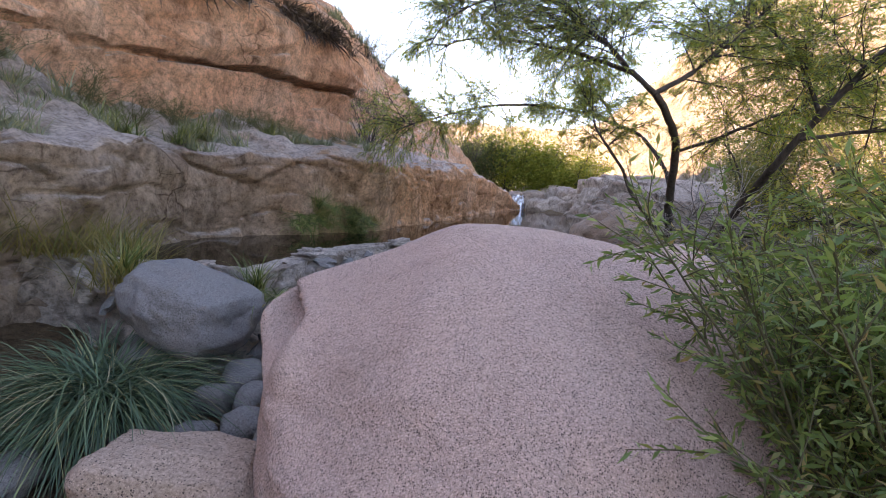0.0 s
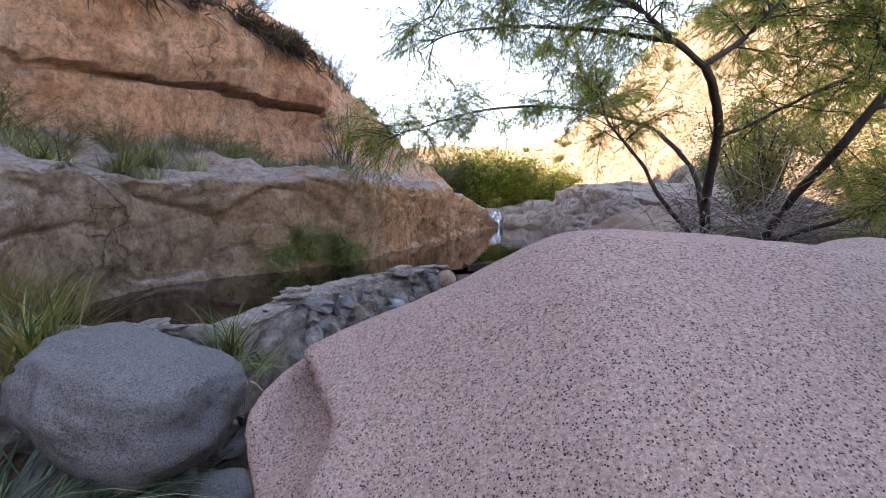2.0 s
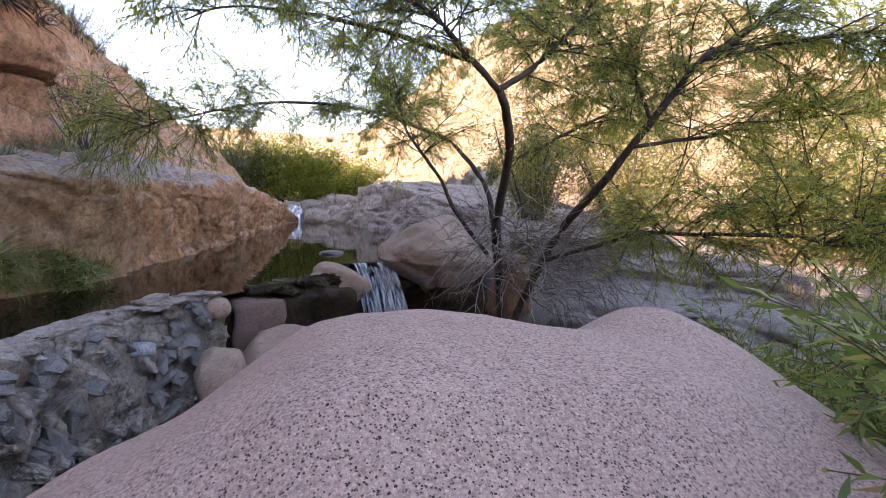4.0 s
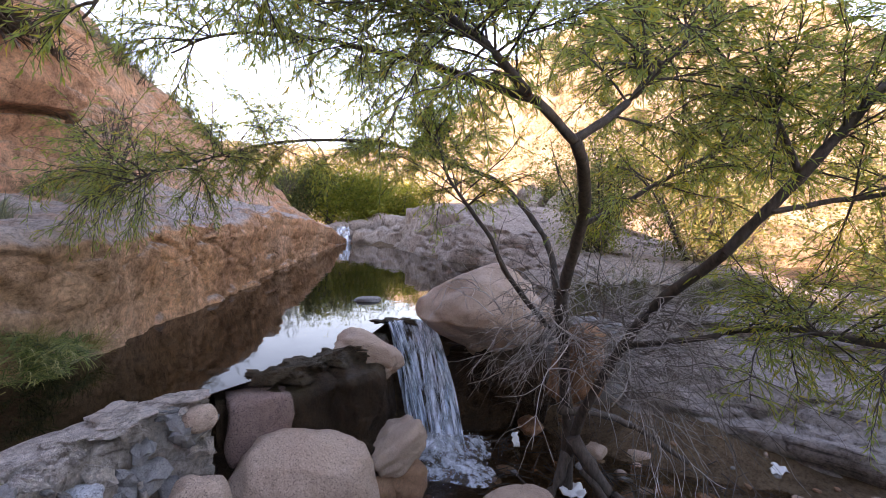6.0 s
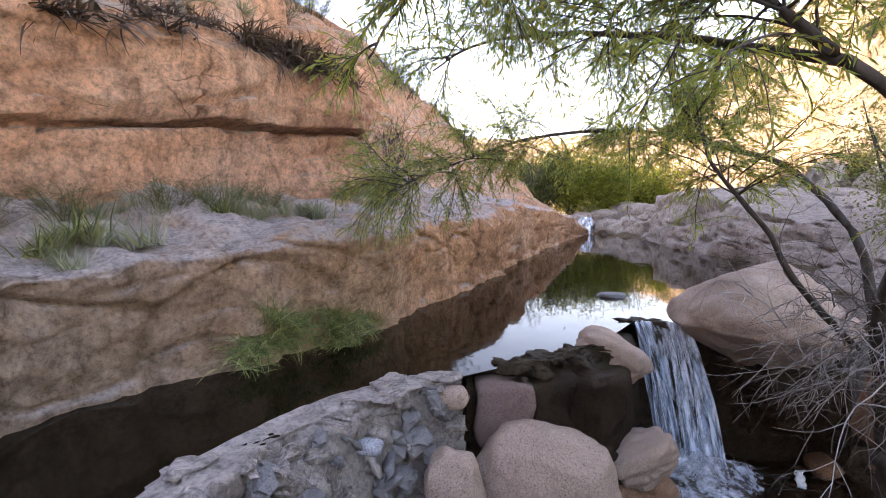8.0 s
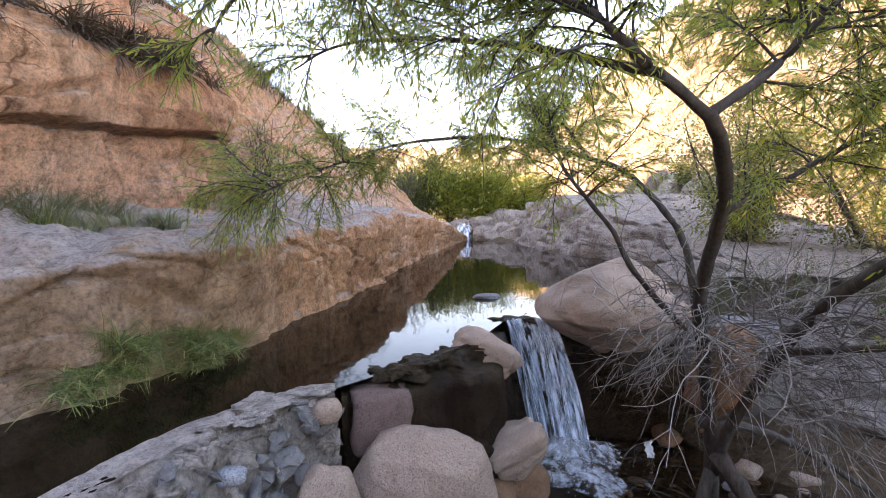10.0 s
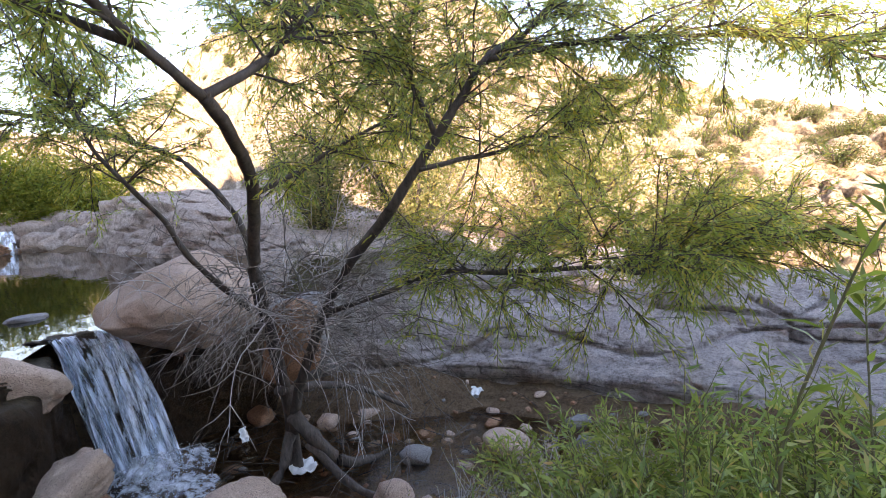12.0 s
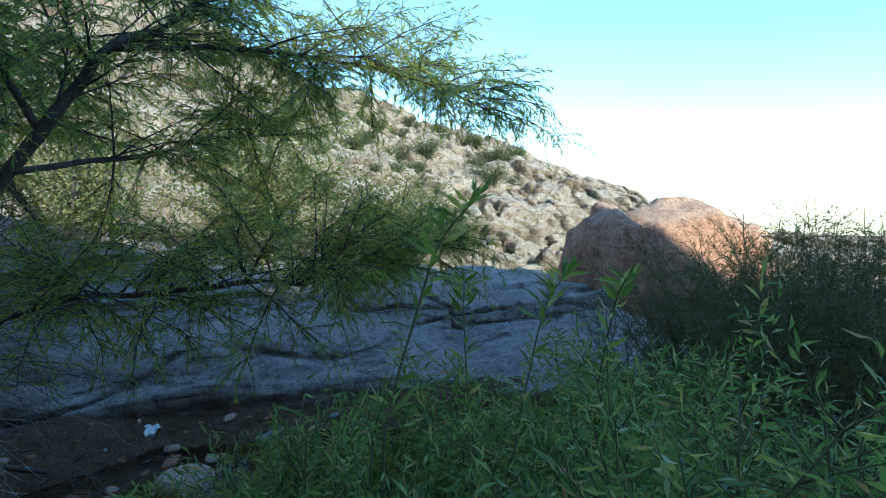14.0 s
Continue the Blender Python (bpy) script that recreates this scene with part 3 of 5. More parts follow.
# unseen wall added behind the camera; its height sets where sunlight starts
def shade_wall_point(x, s):
    top = float(np.interp(x, [-9, -7, -4, 3, 12], [1.0, 0.76, 0.62, 0.45, 0.3]))
    z = float(np.interp(s, [0, 0.3, 0.8, 1], [-1, 6 * top, 15 * top, 16 * top]))
    y = -17 - 3.5 * s - 5 * max(0, s - 0.8)
    n = 0.8 * fbm((x, y, z), 0.2, 4)
    return (x, y + n, z + n * 0.3)


v, f = sheet(list(np.linspace(-24, 12, 72)), list(np.linspace(0, 1, 34)), shade_wall_point)
thing("shade_wall", mesh_from("shade_wall", v, f, CLIFF), "unseen orange rock wall added behind the camera to shade the gorge", "cliff", kind="structure")


# ---- sunlit hillside beyond the stream ----
def hill_elev(az):
    return float(np.interp(az, [-40, -12, 0, 8, 16, 28, 42, 52, 60, 74, 82, 88, 93, 98, 106, 130], [8, 8, 8, 9, 17, 24, 23, 18, 12.5, 8.6, 6.2, 3.5, 0.8, -1.5, -4.5, -6]))


def hill_point(az, s):
    r0 = float(np.interp(az, [-40, 0, 10, 25, 45, 62, 75, 100], [60, 48, 36, 19, 16, 15, 16, 18]))
    r1 = r0 + float(np.interp(az, [0, 30, 60, 80], [60, 38, 34, 30]))
    r = r0 + (r1 - r0) * s
    top = math.tan(radians(hill_elev(az))) * r1 + 1.5
    z = -2.2 + (top + 2.2) * (0.25 * s + 0.75 * s ** 1.25)
    if s > 0.97:
        z -= (s - 0.97) * 60
    x, y = r * math.sin(radians(az)), r * math.cos(radians(az))
    n = 1.3 * fbm((x, y, z), 0.09, 5) + 0.75 * abs(fbm((x, y, z), 0.35, 5)) + blocks((x, y, z), 0.22, 0.22, 0.4, 0.08, 0.7) + blocks((x, y, z), 0.7, 0.7, 0.9, 0.1, 0.25)
    st = 0.35 * math.sin((z + 2.0 * noise.noise(Vector((x, y, 0)) * 0.08)) * 2.6)
    k = min(1, s * 8)
    return (x - (n + st) * k * math.sin(radians(az)), y - (n + st) * k * math.cos(radians(az)), z + n * 0.6 * k)


v, f = sheet(list(np.linspace(-40, 128, 470)), list(np.linspace(0, 1.06, 150)), hill_point)
thing("hillside", mesh_from("hillside", v, f, HILL), "sunlit rocky hillside with scattered desert shrubs", "hillside", kind="structure")


# ---- layered grey rock across the stream ----
SX = [(3.7, 8.6), (4.4, 7.7), (5.3, 6.5), (6.4, 5.0), (7.1, 3.2), (7.7, 1.2), (8.6, -0.6), (10.5, -2.6)]
SP = [(0.25, -2.2), (-0.12, -1.75), (0.0, -1.3), (0.2, -1.02), (0.55, -0.86), (1.1, -0.74), (1.75, -0.62), (2.05, -0.55), (2.15, -0.25), (2.5, -0.1), (3.4, -0.05), (5.0, -0.1), (7.5, -0.3), (11.0, -1.2)]
SA = np.linspace(0, 1, len(SP))
SPATH = smooth_path([(x, y, 0) for x, y in SX], 26)


def slab_point(i, s):
    c = SPATH[int(i)]
    a, b = SPATH[max(0, int(i) - 3)], SPATH[min(len(SPATH) - 1, int(i) + 3)]
    t = (b - a).normalized()
    out = Vector((-t.y, t.x, 0))
    q = float(np.interp(s, SA, [p[0] for p in SP]))
    z = float(np.interp(s, SA, [p[1] for p in SP]))
    z -= 0.5 * (1 - ease(0.3, 5.0, c.y)) * ease(-1.7, -0.9, z)
    z += max(0, q - 2.6) * 0.16 * ease(3.5, 7.5, c.y)
    p = c + out * q
    w = 0.5 * noise.noise(Vector((i * 0.035, s * 3, 0)))
    n = 0.16 * fbm((p.x, p.y, z), 0.6, 5) + 0.085 * math.sin((z * 9 + w * 6 + 0.25 * p.x)) * (1 if s < 0.55 else 0.3)
    n -= 0.10 * math.exp(-(math.sin(z * 7 + 3.0 * noise.noise(Vector((p.x * 0.35, p.y * 0.35, z))) + 0.3 * p.y) / 0.16) ** 2) * (1 if s < 0.6 else 0.3)
    n += 0.05 * fbm((p.x * 0.5, p.y * 0.5, z * 3), 2.2, 4)
    n += blocks((p.x, p.y, z), 0.35, 0.35, 1.0, 0.03, 0.05) + (blocks((p.x, p.y, 0), 0.55, 0.55, 1, 0.04, 0.16) if s > 0.5 else 0)
    p = p - out * n * 0.9
    return (p.x, p.y, z + n * 0.55)


v, f = sheet(list(range(len(SPATH))), list(np.linspace(0, 0.62, 90)) + list(np.linspace(0.63, 1, 24)), slab_point)
thing("rock_slab", mesh_from("rock_slab", v, f, SLAB), "smooth grey water-worn rock slab in layered folds", "rock slab", kind="structure")


# ---- far end of the gorge ----
def far_wall(az_y, s):
    y = az_y
    x0 = float(np.interp(y, [9, 12, 15, 18, 22, 26, 30, 40], [3.6, 5.0, 5.4, 4.0, 3.2, 2.4, 1.6, 3.0]))
    h = float(np.interp(y, [9, 12, 15, 19, 23, 26, 30, 40], [0.4, 0.6, 0.95, 1.7, 2.3, 2.3, 1.6, 2.0]))
    q = float(np.interp(s, [0, 0.1, 0.45, 0.6, 0.75, 1], [-0.1, 0.05, 0.7, 1.0, 2.2, 6.0]))
    z = float(np.interp(s, [0, 0.1, 0.45, 0.6, 0.75, 1], [-0.5, 0.0, 0.6, 0.95, 1.0, 1.05])) * h
    n = 0.45 * fbm((x0 + q, y, z), 0.45, 5) + 0.2 * abs(noise.noise(Vector((x0 + q, y, z)) * 1.3))
    n += blocks((x0 + q, y, z), 0.5, 0.5, 0.7, 0.06, 0.22)
    return (x0 + q - n, y, z + n * 0.4)


v, f = sheet(list(np.arange(9, 40, 0.25)), list(np.linspace(0, 1, 70)), far_wall)
thing("rock_bank", mesh_from("rock_bank", v, f, PALE), "pale broken rock bank along the far pool", "rock bank", kind="structure")


# ---- boulders ----
def pink_boulder():
    vs, fs = ico(7)
    hole, along, inward = Vector((-1.35, -0.49, 0.55)), Vector((0.95, -0.3, 0)), Vector((0.3, 0.95, 0))
    out = []
    for v in vs:
        k = max(abs(v.x), abs(v.y), abs(v.z))
        p = v.lerp(v / k * 0.9, 0.12)
        d = 1 + 0.10 * noise.noise(v * 1.1 + Vector((3, 1, 7))) + 0.05 * noise.noise(v * 2.6) + 0.012 * fbm(v, 5, 4)
        p = Vector((p.x * 1.50, p.y * 1.55, p.z * 0.98)) * d
        # the crown slopes down towards the path
        p.z -= 0.26 * max(0, -p.y - 0.2) * max(0, p.z + 0.6)
        # low flat lobe towards the dam
        g = ease(-0.45, -1.0, p.x)
        p.z -= 0.13 * g * max(0, min(1, p.z * 3))
        p.x -= 0.36 * ease(-0.55, -1.15, p.x) * math.exp(-((p.z - 0.50) / 0.32) ** 2) * math.exp(-((p.y + 0.42) / 0.5) ** 2)
        # second hump
        p.z += (0.24 * math.exp(-((p.x - 1.02) ** 2 + (p.y - 0.75) ** 2) / 0.2) if p.z > 0 else 0) - 0.10 * math.exp(-((p.x - 0.45) ** 2 + (p.y - 0.9) ** 2) / 0.12)
        # hollow under a lip at the flank
        if p.x < -0.6 and p.y < -0.05:
            u = (p - hole).dot(along)
            drop = hole.z - 0.30 * u - p.z
            k = ease(-0.010, 0.030, drop) * ease(0.36, 0.08, drop) * math.exp(-(u / 0.15) ** 4)
            p += inward * (0.32 * k - 0.05 * math.exp(-((u - 0.27) / 0.13) ** 2) * ease(-0.1, 0.1, drop) * ease(0.7, 0.3, drop))
            p.z -= 0.03 * k
        out.append(tuple(p))
    return mesh_from("pink_boulder", out, fs, PINK)


thing("granite_boulder", pink_boulder(), "huge smooth pink speckled granite boulder with a hollow flank", "boulder", m=pose(0.16, -0.28, -0.31))
boulder("boulder", (-2.34, 0.02, -0.12), (0.52, 0.40, 0.28), 3, GREY, "big rounded grey granite boulder beside the dam", turn=(0, 14, -8), level=5, rough=0.12, box=0.35)
boulder("boulder", (-2.45, 0.0, -0.55), (0.40, 0.35, 0.24), 6, GREY, "dark grey stone wedged under the granite boulder", turn=(0, 0, 40), level=4)
boulder("boulder", (-1.52, -1.15, -0.66), (0.47, 0.28, 0.25), 5, TAN, "long pale tan boulder lying among creek stones", turn=(0, 6, 15), level=5, box=0.5, rough=0.14)
STONES = [(-1.84, -0.06, -0.55, 0.17, 0.13, 0.10), (-1.62, -0.28, -0.58, 0.14, 0.11, 0.10), (-1.86, -0.36, -0.60, 0.13, 0.12, 0.11), (-1.53, -0.55, -0.64, 0.14, 0.12, 0.11),
          (-1.27, -0.75, -0.64, 0.10, 0.12, 0.16), (-1.74, -0.73, -0.66, 0.13, 0.12, 0.1), (-0.94, -0.95, -0.78, 0.12, 0.10, 0.08), (-2.05, -0.75, -0.72, 0.16, 0.13, 0.1), (-1.05, -1.35, -0.80, 0.13, 0.11, 0.09), (-1.2, -1.7, -0.80, 0.12, 0.1, 0.08),
          (-2.4, -1.25, -0.72, 0.18, 0.15, 0.1), (-2.75, -0.9, -0.68, 0.2, 0.14, 0.11), (-0.85, -1.85, -0.82, 0.1, 0.1, 0.07), (-1.95, -1.7, -0.78, 0.14, 0.1, 0.08)]
for i, (x, y, z, a, b, c) in enumerate(STONES):
    boulder("stone", (x, y, z), (a, b, c), 20 + i, GREY, "rounded grey creek stone among others", "stone", "stones beside the pink boulder", (R.uniform(-15, 15), R.uniform(-15, 15), R.uniform(0, 180)), level=3)

boulder("boulder", (-0.40, 4.30, -0.92), (0.66, 0.48, 0.56), 8, TAN, "large smooth tan granite boulder below the dam", turn=(0, 4, -6), level=5, rough=0.12)
boulder("boulder", (-1.12, 3.78, -0.80), (0.26, 0.24, 0.42), 9, TAN, "upright tan boulder leaning beside a larger one", turn=(5, -8, 10), level=4, rough=0.16)
boulder("boulder", (0.46, 5.30, -1.0), (0.46, 0.32, 0.22), 10, TAN, "wedge-shaped tan boulder at the foot of the fall", turn=(0, -26, 24), level=5, rough=0.26, box=0.6)
boulder("boulder", (0.55, 5.30, -1.40), (0.30, 0.26, 0.24), 11, BROWN, "wet brown boulder under a tan one", turn=(0, 10, 0), level=4)
boulder("boulder", (0.05, 5.05, -1.55), (0.42, 0.36, 0.36), 12, BROWN, "dark wet boulder in the plunge pool", level=4)
boulder("boulder", (1.62, 4.15, -1.35), (0.46, 0.36, 0.36), 13, TAN, "rounded pinkish boulder at the stream's edge", level=5, rough=0.12)
boulder("boulder", (0.20, 5.95, -0.14), (0.48, 0.33, 0.28), 14, TAN, "flat-topped tan stone at the dam's end by the fall", turn=(0, 16, -14), level=5, rough=0.2)


def domed_boulder():
    """A leaning dome: straight flanks up to a blunt ridge, undercut below its waist."""
    vs, fs = ico(6)
    out = []
    for v in vs:
        r = math.hypot(v.x, v.y)
        d = 1 + 0.20 * noise.noise(v * 1.3 + Vector((5, 2, 1))) + 0.10 * noise.noise(v * 2.9) + 0.02 * fbm(v, 5, 4)
        x, y = v.x * d * 1.12, v.y * d * 0.85
        if v.z > 0:
            z = (0.62 * v.z + 0.38 * (1 - r)) * d * 0.84
            x += 0.10 * v.z
        else:
            z = v.z * 0.62 * d
            k = 1 - 0.42 * min(1, -v.z * 1.4)
            x, y = x * k + 0.18 * -v.z, y * k
        out.append((x, y, z - 0.05 * math.exp(-((x * 0.8 + y * 0.5 - 0.25) / 0.04) ** 2) * max(0, v.z)))
    return mesh_from("boulder", out, fs, TAN)


thing("boulder", domed_boulder(), "big domed boulder under the willow", "boulder", m=pose(2.12, 7.25, 0.05, 0, 4, 8))
# this brown rock's dark colour stands for the deep shadow under the dome
boulder("boulder", (2.75, 7.25, -0.75), (1.0, 0.70, 0.55), 34, WETSHADEROCK, "undercut rock below the domed boulder, coloured dark for its shade", level=5, rough=0.22, box=0.4)
boulder("boulder", (2.15, 8.1, -1.25), (1.3, 0.9, 0.9), 16, WETSHADEROCK, "dark rock under the domed boulder", level=4)
boulder("boulder", (2.76, 5.36, -0.12), (0.33, 0.28, 0.50), 17, BROWN, "standing orange-brown rock beside the willow trunk", turn=(0, 6, 20), level=4, rough=0.2, box=0.6)
boulder("boulder", (3.55, 6.9, -0.55), (0.75, 0.7, 0.7), 18, GREY, "grey boulder in the willow's shade", level=4)
boulder("stone", (0.30, 9.25, -0.02), (0.30, 0.20, 0.10), 19, GREY, "pale flat stone standing out of the pool", "stone", level=4)
LOW = [(3.62, 6.35, -1.80, 0.20, 0.15, 0.12, TAN), (3.2, 6.0, -1.82, 0.09, 0.07, 0.05, GREY), (4.3, 6.15, -1.85, 0.30, 0.17, 0.12, TAN), (3.95, 4.6, -1.80, 0.22, 0.15, 0.12, GREY),
       (5.78, 5.35, -1.80, 0.16, 0.12, 0.10, GREY), (2.6, 4.6, -1.85, 0.18, 0.13, 0.10, BROWN), (5.0, 5.6, -1.9, 0.2, 0.14, 0.1, BROWN), (4.5, 5.1, -1.92, 0.16, 0.13, 0.08, BROWN),
       (3.2, 4.0, -1.72, 0.26, 0.2, 0.16, TAN), (4.9, 3.9, -1.75, 0.34, 0.24, 0.16, TAN), (6.2, 3.7, -1.85, 0.2, 0.15, 0.1, GREY), (2.9, 7.2, -1.75, 0.24, 0.2, 0.14, BROWN),
       (5.4, 4.6, -1.9, 0.17, 0.12, 0.09, BROWN), (4.1, 5.4, -1.95, 0.14, 0.12, 0.08, BROWN), (3.5, 5.3, -1.95, 0.15, 0.1, 0.08, BROWN), (5.5, 3.0, -1.7, 0.24, 0.2, 0.14, GREY)]
for i, (x, y, z, a, b, c, mt) in enumerate(LOW):
    boulder("stone", (x, y, z), (a, b, c), 50 + i, mt, "water-worn stone lying in the shallow stream", "stone", "stones in the stream", (R.uniform(-10, 10), R.uniform(-10, 10), R.uniform(0, 180)), level=3)

# the great orange boulder downstream and the rocks before it
boulder("boulder", (13.9, -2.75, -0.75), (1.7, 1.9, 2.05), 31, BOULDERORANGE, "huge orange boulder standing over the stream bed", level=5, rough=0.16, turn=(0, 0, 25))
boulder("boulder", (13.0, -0.95, -1.1), (1.1, 1.2, 2.1), 32, BOULDERORANGE, "orange boulder leaning against a larger one", level=5, rough=0.22)
for i, (x, y, z, a) in enumerate([(14.6, 1.25, -1.35, 0.95), (13.2, 0.9, -1.8, 0.6), (12.2, 1.2, -1.95, 0.45), (12.6, 2.2, -1.9, 0.5), (11.8, 0.4, -2.0, 0.4), (12.0, 2.9, -1.9, 0.4), (11.0, 1.6, -1.9, 0.4), (11.4, -0.4, -2.0, 0.6), (13.5, 3.2, -1.6, 0.8), (10.6, 0.3, -2.0, 0.35)]):
    boulder("boulder", (x, y, z), (a, a * 0.8, a * 0.6), 60 + i, TAN, "weathered tan boulder in the stream bed", "boulder", "boulders downstream", (0, R.uniform(-15, 15), R.uniform(0, 180)), level=4)
# head of the pool
for i, (x, y, z, a) in enumerate([(-0.1, 36.0, 1.3, 0.9), (0.8, 30.2, 0.2, 0.9), (1.7, 29.6, 0.3, 1.0), (2.4, 28.4, 0.2, 0.8), (-0.9, 31.5, 0.4, 1.1), (0.4, 32.0, 0.6, 1.2), (2.8, 31.0, 0.8, 1.4), (1.6, 33.5, 0.9, 1.3)]):
    boulder("boulder", (x, y, z), (a, a * 0.85, a * 0.7), 80 + i, PALE, "pale boulder at the head of the pool", "boulder", "boulders at the pool's head", (0, R.uniform(-15, 15), R.uniform(0, 180)), level=4)

# ---- stone dam ----
DAM = smooth_path([(-4.4, 0.45, 0.0), (-3.5, 0.62, 0.0), (-2.75, 0.66, 0.0), (-2.3, 0.98, 0.0), (-2.3, 1.7, 0.0), (-2.3, 2.5, 0.0), (-2.04, 3.38, 0.02), (-1.6, 3.92, 0.02), (-1.2, 4.22, 0.02)], 14)


def dam_point(i, s):
    c = DAM[int(i)]
    a, b = DAM[max(0, int(i) - 2)], DAM[min(len(DAM) - 1, int(i) + 2)]
    t = (b - a).normalized()
    out = Vector((t.y, -t.x, 0))
    q = float(np.interp(s, [0, 0.15, 0.22, 0.5, 0.58, 0.75, 1], [-0.34, -0.24, -0.18, 0.12, 0.2, 0.32, 0.5]))
    z = float(np.interp(s, [0, 0.15, 0.22, 0.5, 0.58, 0.75, 1], [-0.8, -0.05, 0.03, 0.02, -0.08, -0.45, -1.25]))
    if q > 0:
        q *= (1 - 0.65 * ease(0.72, 1.0, i / len(DAM))) * (1 - 0.5 * ease(0.55, 0.4, i / len(DAM)))
    p = c + out * q
    n = 0.05 * fbm((p.x, p.y, z), 2.0, 5) + 0.06 * abs(noise.noise(Vector((p.x, p.y, z)) * 5)) - 0.03 + blocks((p.x, p.y, z), 2.4, 2.4, 3.5, 0.08, 0.045)
    n *= 0.35 if 0.12 < s < 0.48 else 1.0
    return (p.x + out.x * n, p.y + out.y * n, p.z + z + n)


v, f = sheet(list(range(len(DAM))), list(np.linspace(0, 1, 60)), dam_point)
dam = thing("stone_dam", mesh_from("stone_dam", v, f, MORTAR), "low rough dam of flat stones set in grey mortar", "dam", kind="structure")
flat_stones = [rock_mesh("stone", (0.17, 0.11, 0.035), 100 + k, MORTAR, level=3, rough=0.75, box=0.9, smooth=False) for k in range(8)]
pebbles = [rock_mesh('stone', (0.11, 0.08, 0.055), 110 + k, GREY if k % 3 == 0 else MORTAR, level=2, rough=0.7, box=0.85, smooth=False) for k in range(6)]
for k in range(150):
    i = R.randrange(2, len(DAM) - 2) if k < 60 else R.randrange(len(DAM) // 2, len(DAM) - 2)
    c = DAM[i]
    t = (DAM[i + 1] - DAM[i - 1]).normalized()
    out = Vector((t.y, -t.x, 0))
    crest = k % 8 == 0
    s = R.uniform(0.24, 0.5) if crest else R.uniform(0.52, 0.95)
    q = float(np.interp(s, [0, 0.15, 0.22, 0.5, 0.58, 0.75, 1], [-0.34, -0.24, -0.18, 0.12, 0.2, 0.32, 0.5]))
    z = float(np.interp(s, [0, 0.15, 0.22, 0.5, 0.58, 0.75, 1], [-0.8, -0.05, 0.03, 0.02, -0.08, -0.45, -1.25]))
    if q > 0:
        q *= (1 - 0.65 * ease(0.72, 1.0, i / len(DAM))) * (1 - 0.5 * ease(0.55, 0.4, i / len(DAM)))
    p = c + out * q
    steep = 35 * ease(0.5, 0.62, s)
    az = math.degrees(math.atan2(out.y, out.x))
    m = pose(p.x, p.y, p.z + z + 0.0, 0, 0, az) @ pose(0, 0, 0, R.uniform(-6, 6), steep + R.uniform(-6, 6), R.uniform(0, 360)) @ Matrix.Diagonal((R.uniform(0.5, 1.35), R.uniform(0.5, 1.3), R.uniform(0.6, 1.4), 1))
    part("stone", R.choice(flat_stones if crest else pebbles), dam, m=m)
for nm, loc, sz, mt, lab in (("stone", (-1.22, 4.02, -0.06), (0.14, 0.11, 0.11), TAN, "round tan cobble set in the dam's end"),
                             ("stone", (-1.75, 3.35, -0.28), (0.13, 0.09, 0.07), BLUEGREY, "smooth blue-grey pebble lying on the dam's face")):
    boulder(nm, loc, sz, 120 + int(sz[0] * 100), mt, lab, "stone", level=3, rough=0.14)

# wet block between the dam and the fall
WB = smooth_path([(-1.2, 4.42, 0), (-0.6, 4.62, 0), (0.0, 4.95, 0), (0.36, 5.45, 0), (0.46, 6.2, 0), (0.56, 7.1, 0)], 14)


def wet_point(i, s):
    c = WB[int(i)]
    a, b = WB[max(0, int(i) - 2)], WB[min(len(WB) - 1, int(i) + 2)]
    t = (b - a).normalized()
    out = Vector((t.y, -t.x, 0))
    q = float(np.interp(s, [0, 0.25, 0.4, 0.48, 1], [-0.95, -0.75, -0.06, 0.02, 0.14]))
    z = float(np.interp(s, [0, 0.25, 0.4, 0.48, 1], [-0.6, -0.02, -0.10, -0.18, -1.75]))
    p = c + out * q
    n = 0.09 * fbm((p.x, p.y, z), 1.5, 5) + blocks((p.x, p.y, z), 1.1, 1.1, 1.4, 0.05, 0.07)
    return (p.x + out.x * n, p.y + out.y * n, z + n * 0.4)


v, f = sheet(list(range(len(WB))), list(np.linspace(0, 1, 50)), wet_point)
thing("wet_block", mesh_from("wet_block", v, f, WETSHADEROCK), "dark wet mossy stone face of the dam beside the fall", "rock", kind="structure")
wet_flat = [rock_mesh("flat_stone", (0.16, 0.10, 0.04), 140 + k, WETSHADEROCK, level=2, rough=0.6, box=0.75, smooth=False) for k in range(4)]
for k in range(46):
    u = R.random()
    c = Vector((-0.85 + 0.95 * u, 4.85 + 1.05 * u, 0))
    q = R.uniform(-0.16, 0.16)
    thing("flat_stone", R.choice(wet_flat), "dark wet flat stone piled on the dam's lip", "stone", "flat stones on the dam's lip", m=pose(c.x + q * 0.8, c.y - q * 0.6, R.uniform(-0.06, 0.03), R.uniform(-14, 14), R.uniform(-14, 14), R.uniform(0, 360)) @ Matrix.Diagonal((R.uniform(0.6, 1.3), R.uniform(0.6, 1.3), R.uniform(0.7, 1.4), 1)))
for k in range(7):
    thing("flat_stone", R.choice(wet_flat), "dark wet flat stone at the lip of the fall", "stone", "flat stones on the dam's lip", m=pose(0.45 + R.uniform(-0.1, 0.9), 7.3 + R.uniform(-0.08, 0.12), 0.0, R.uniform(-14, 14), R.uniform(-14, 14), R.uniform(0, 360)))


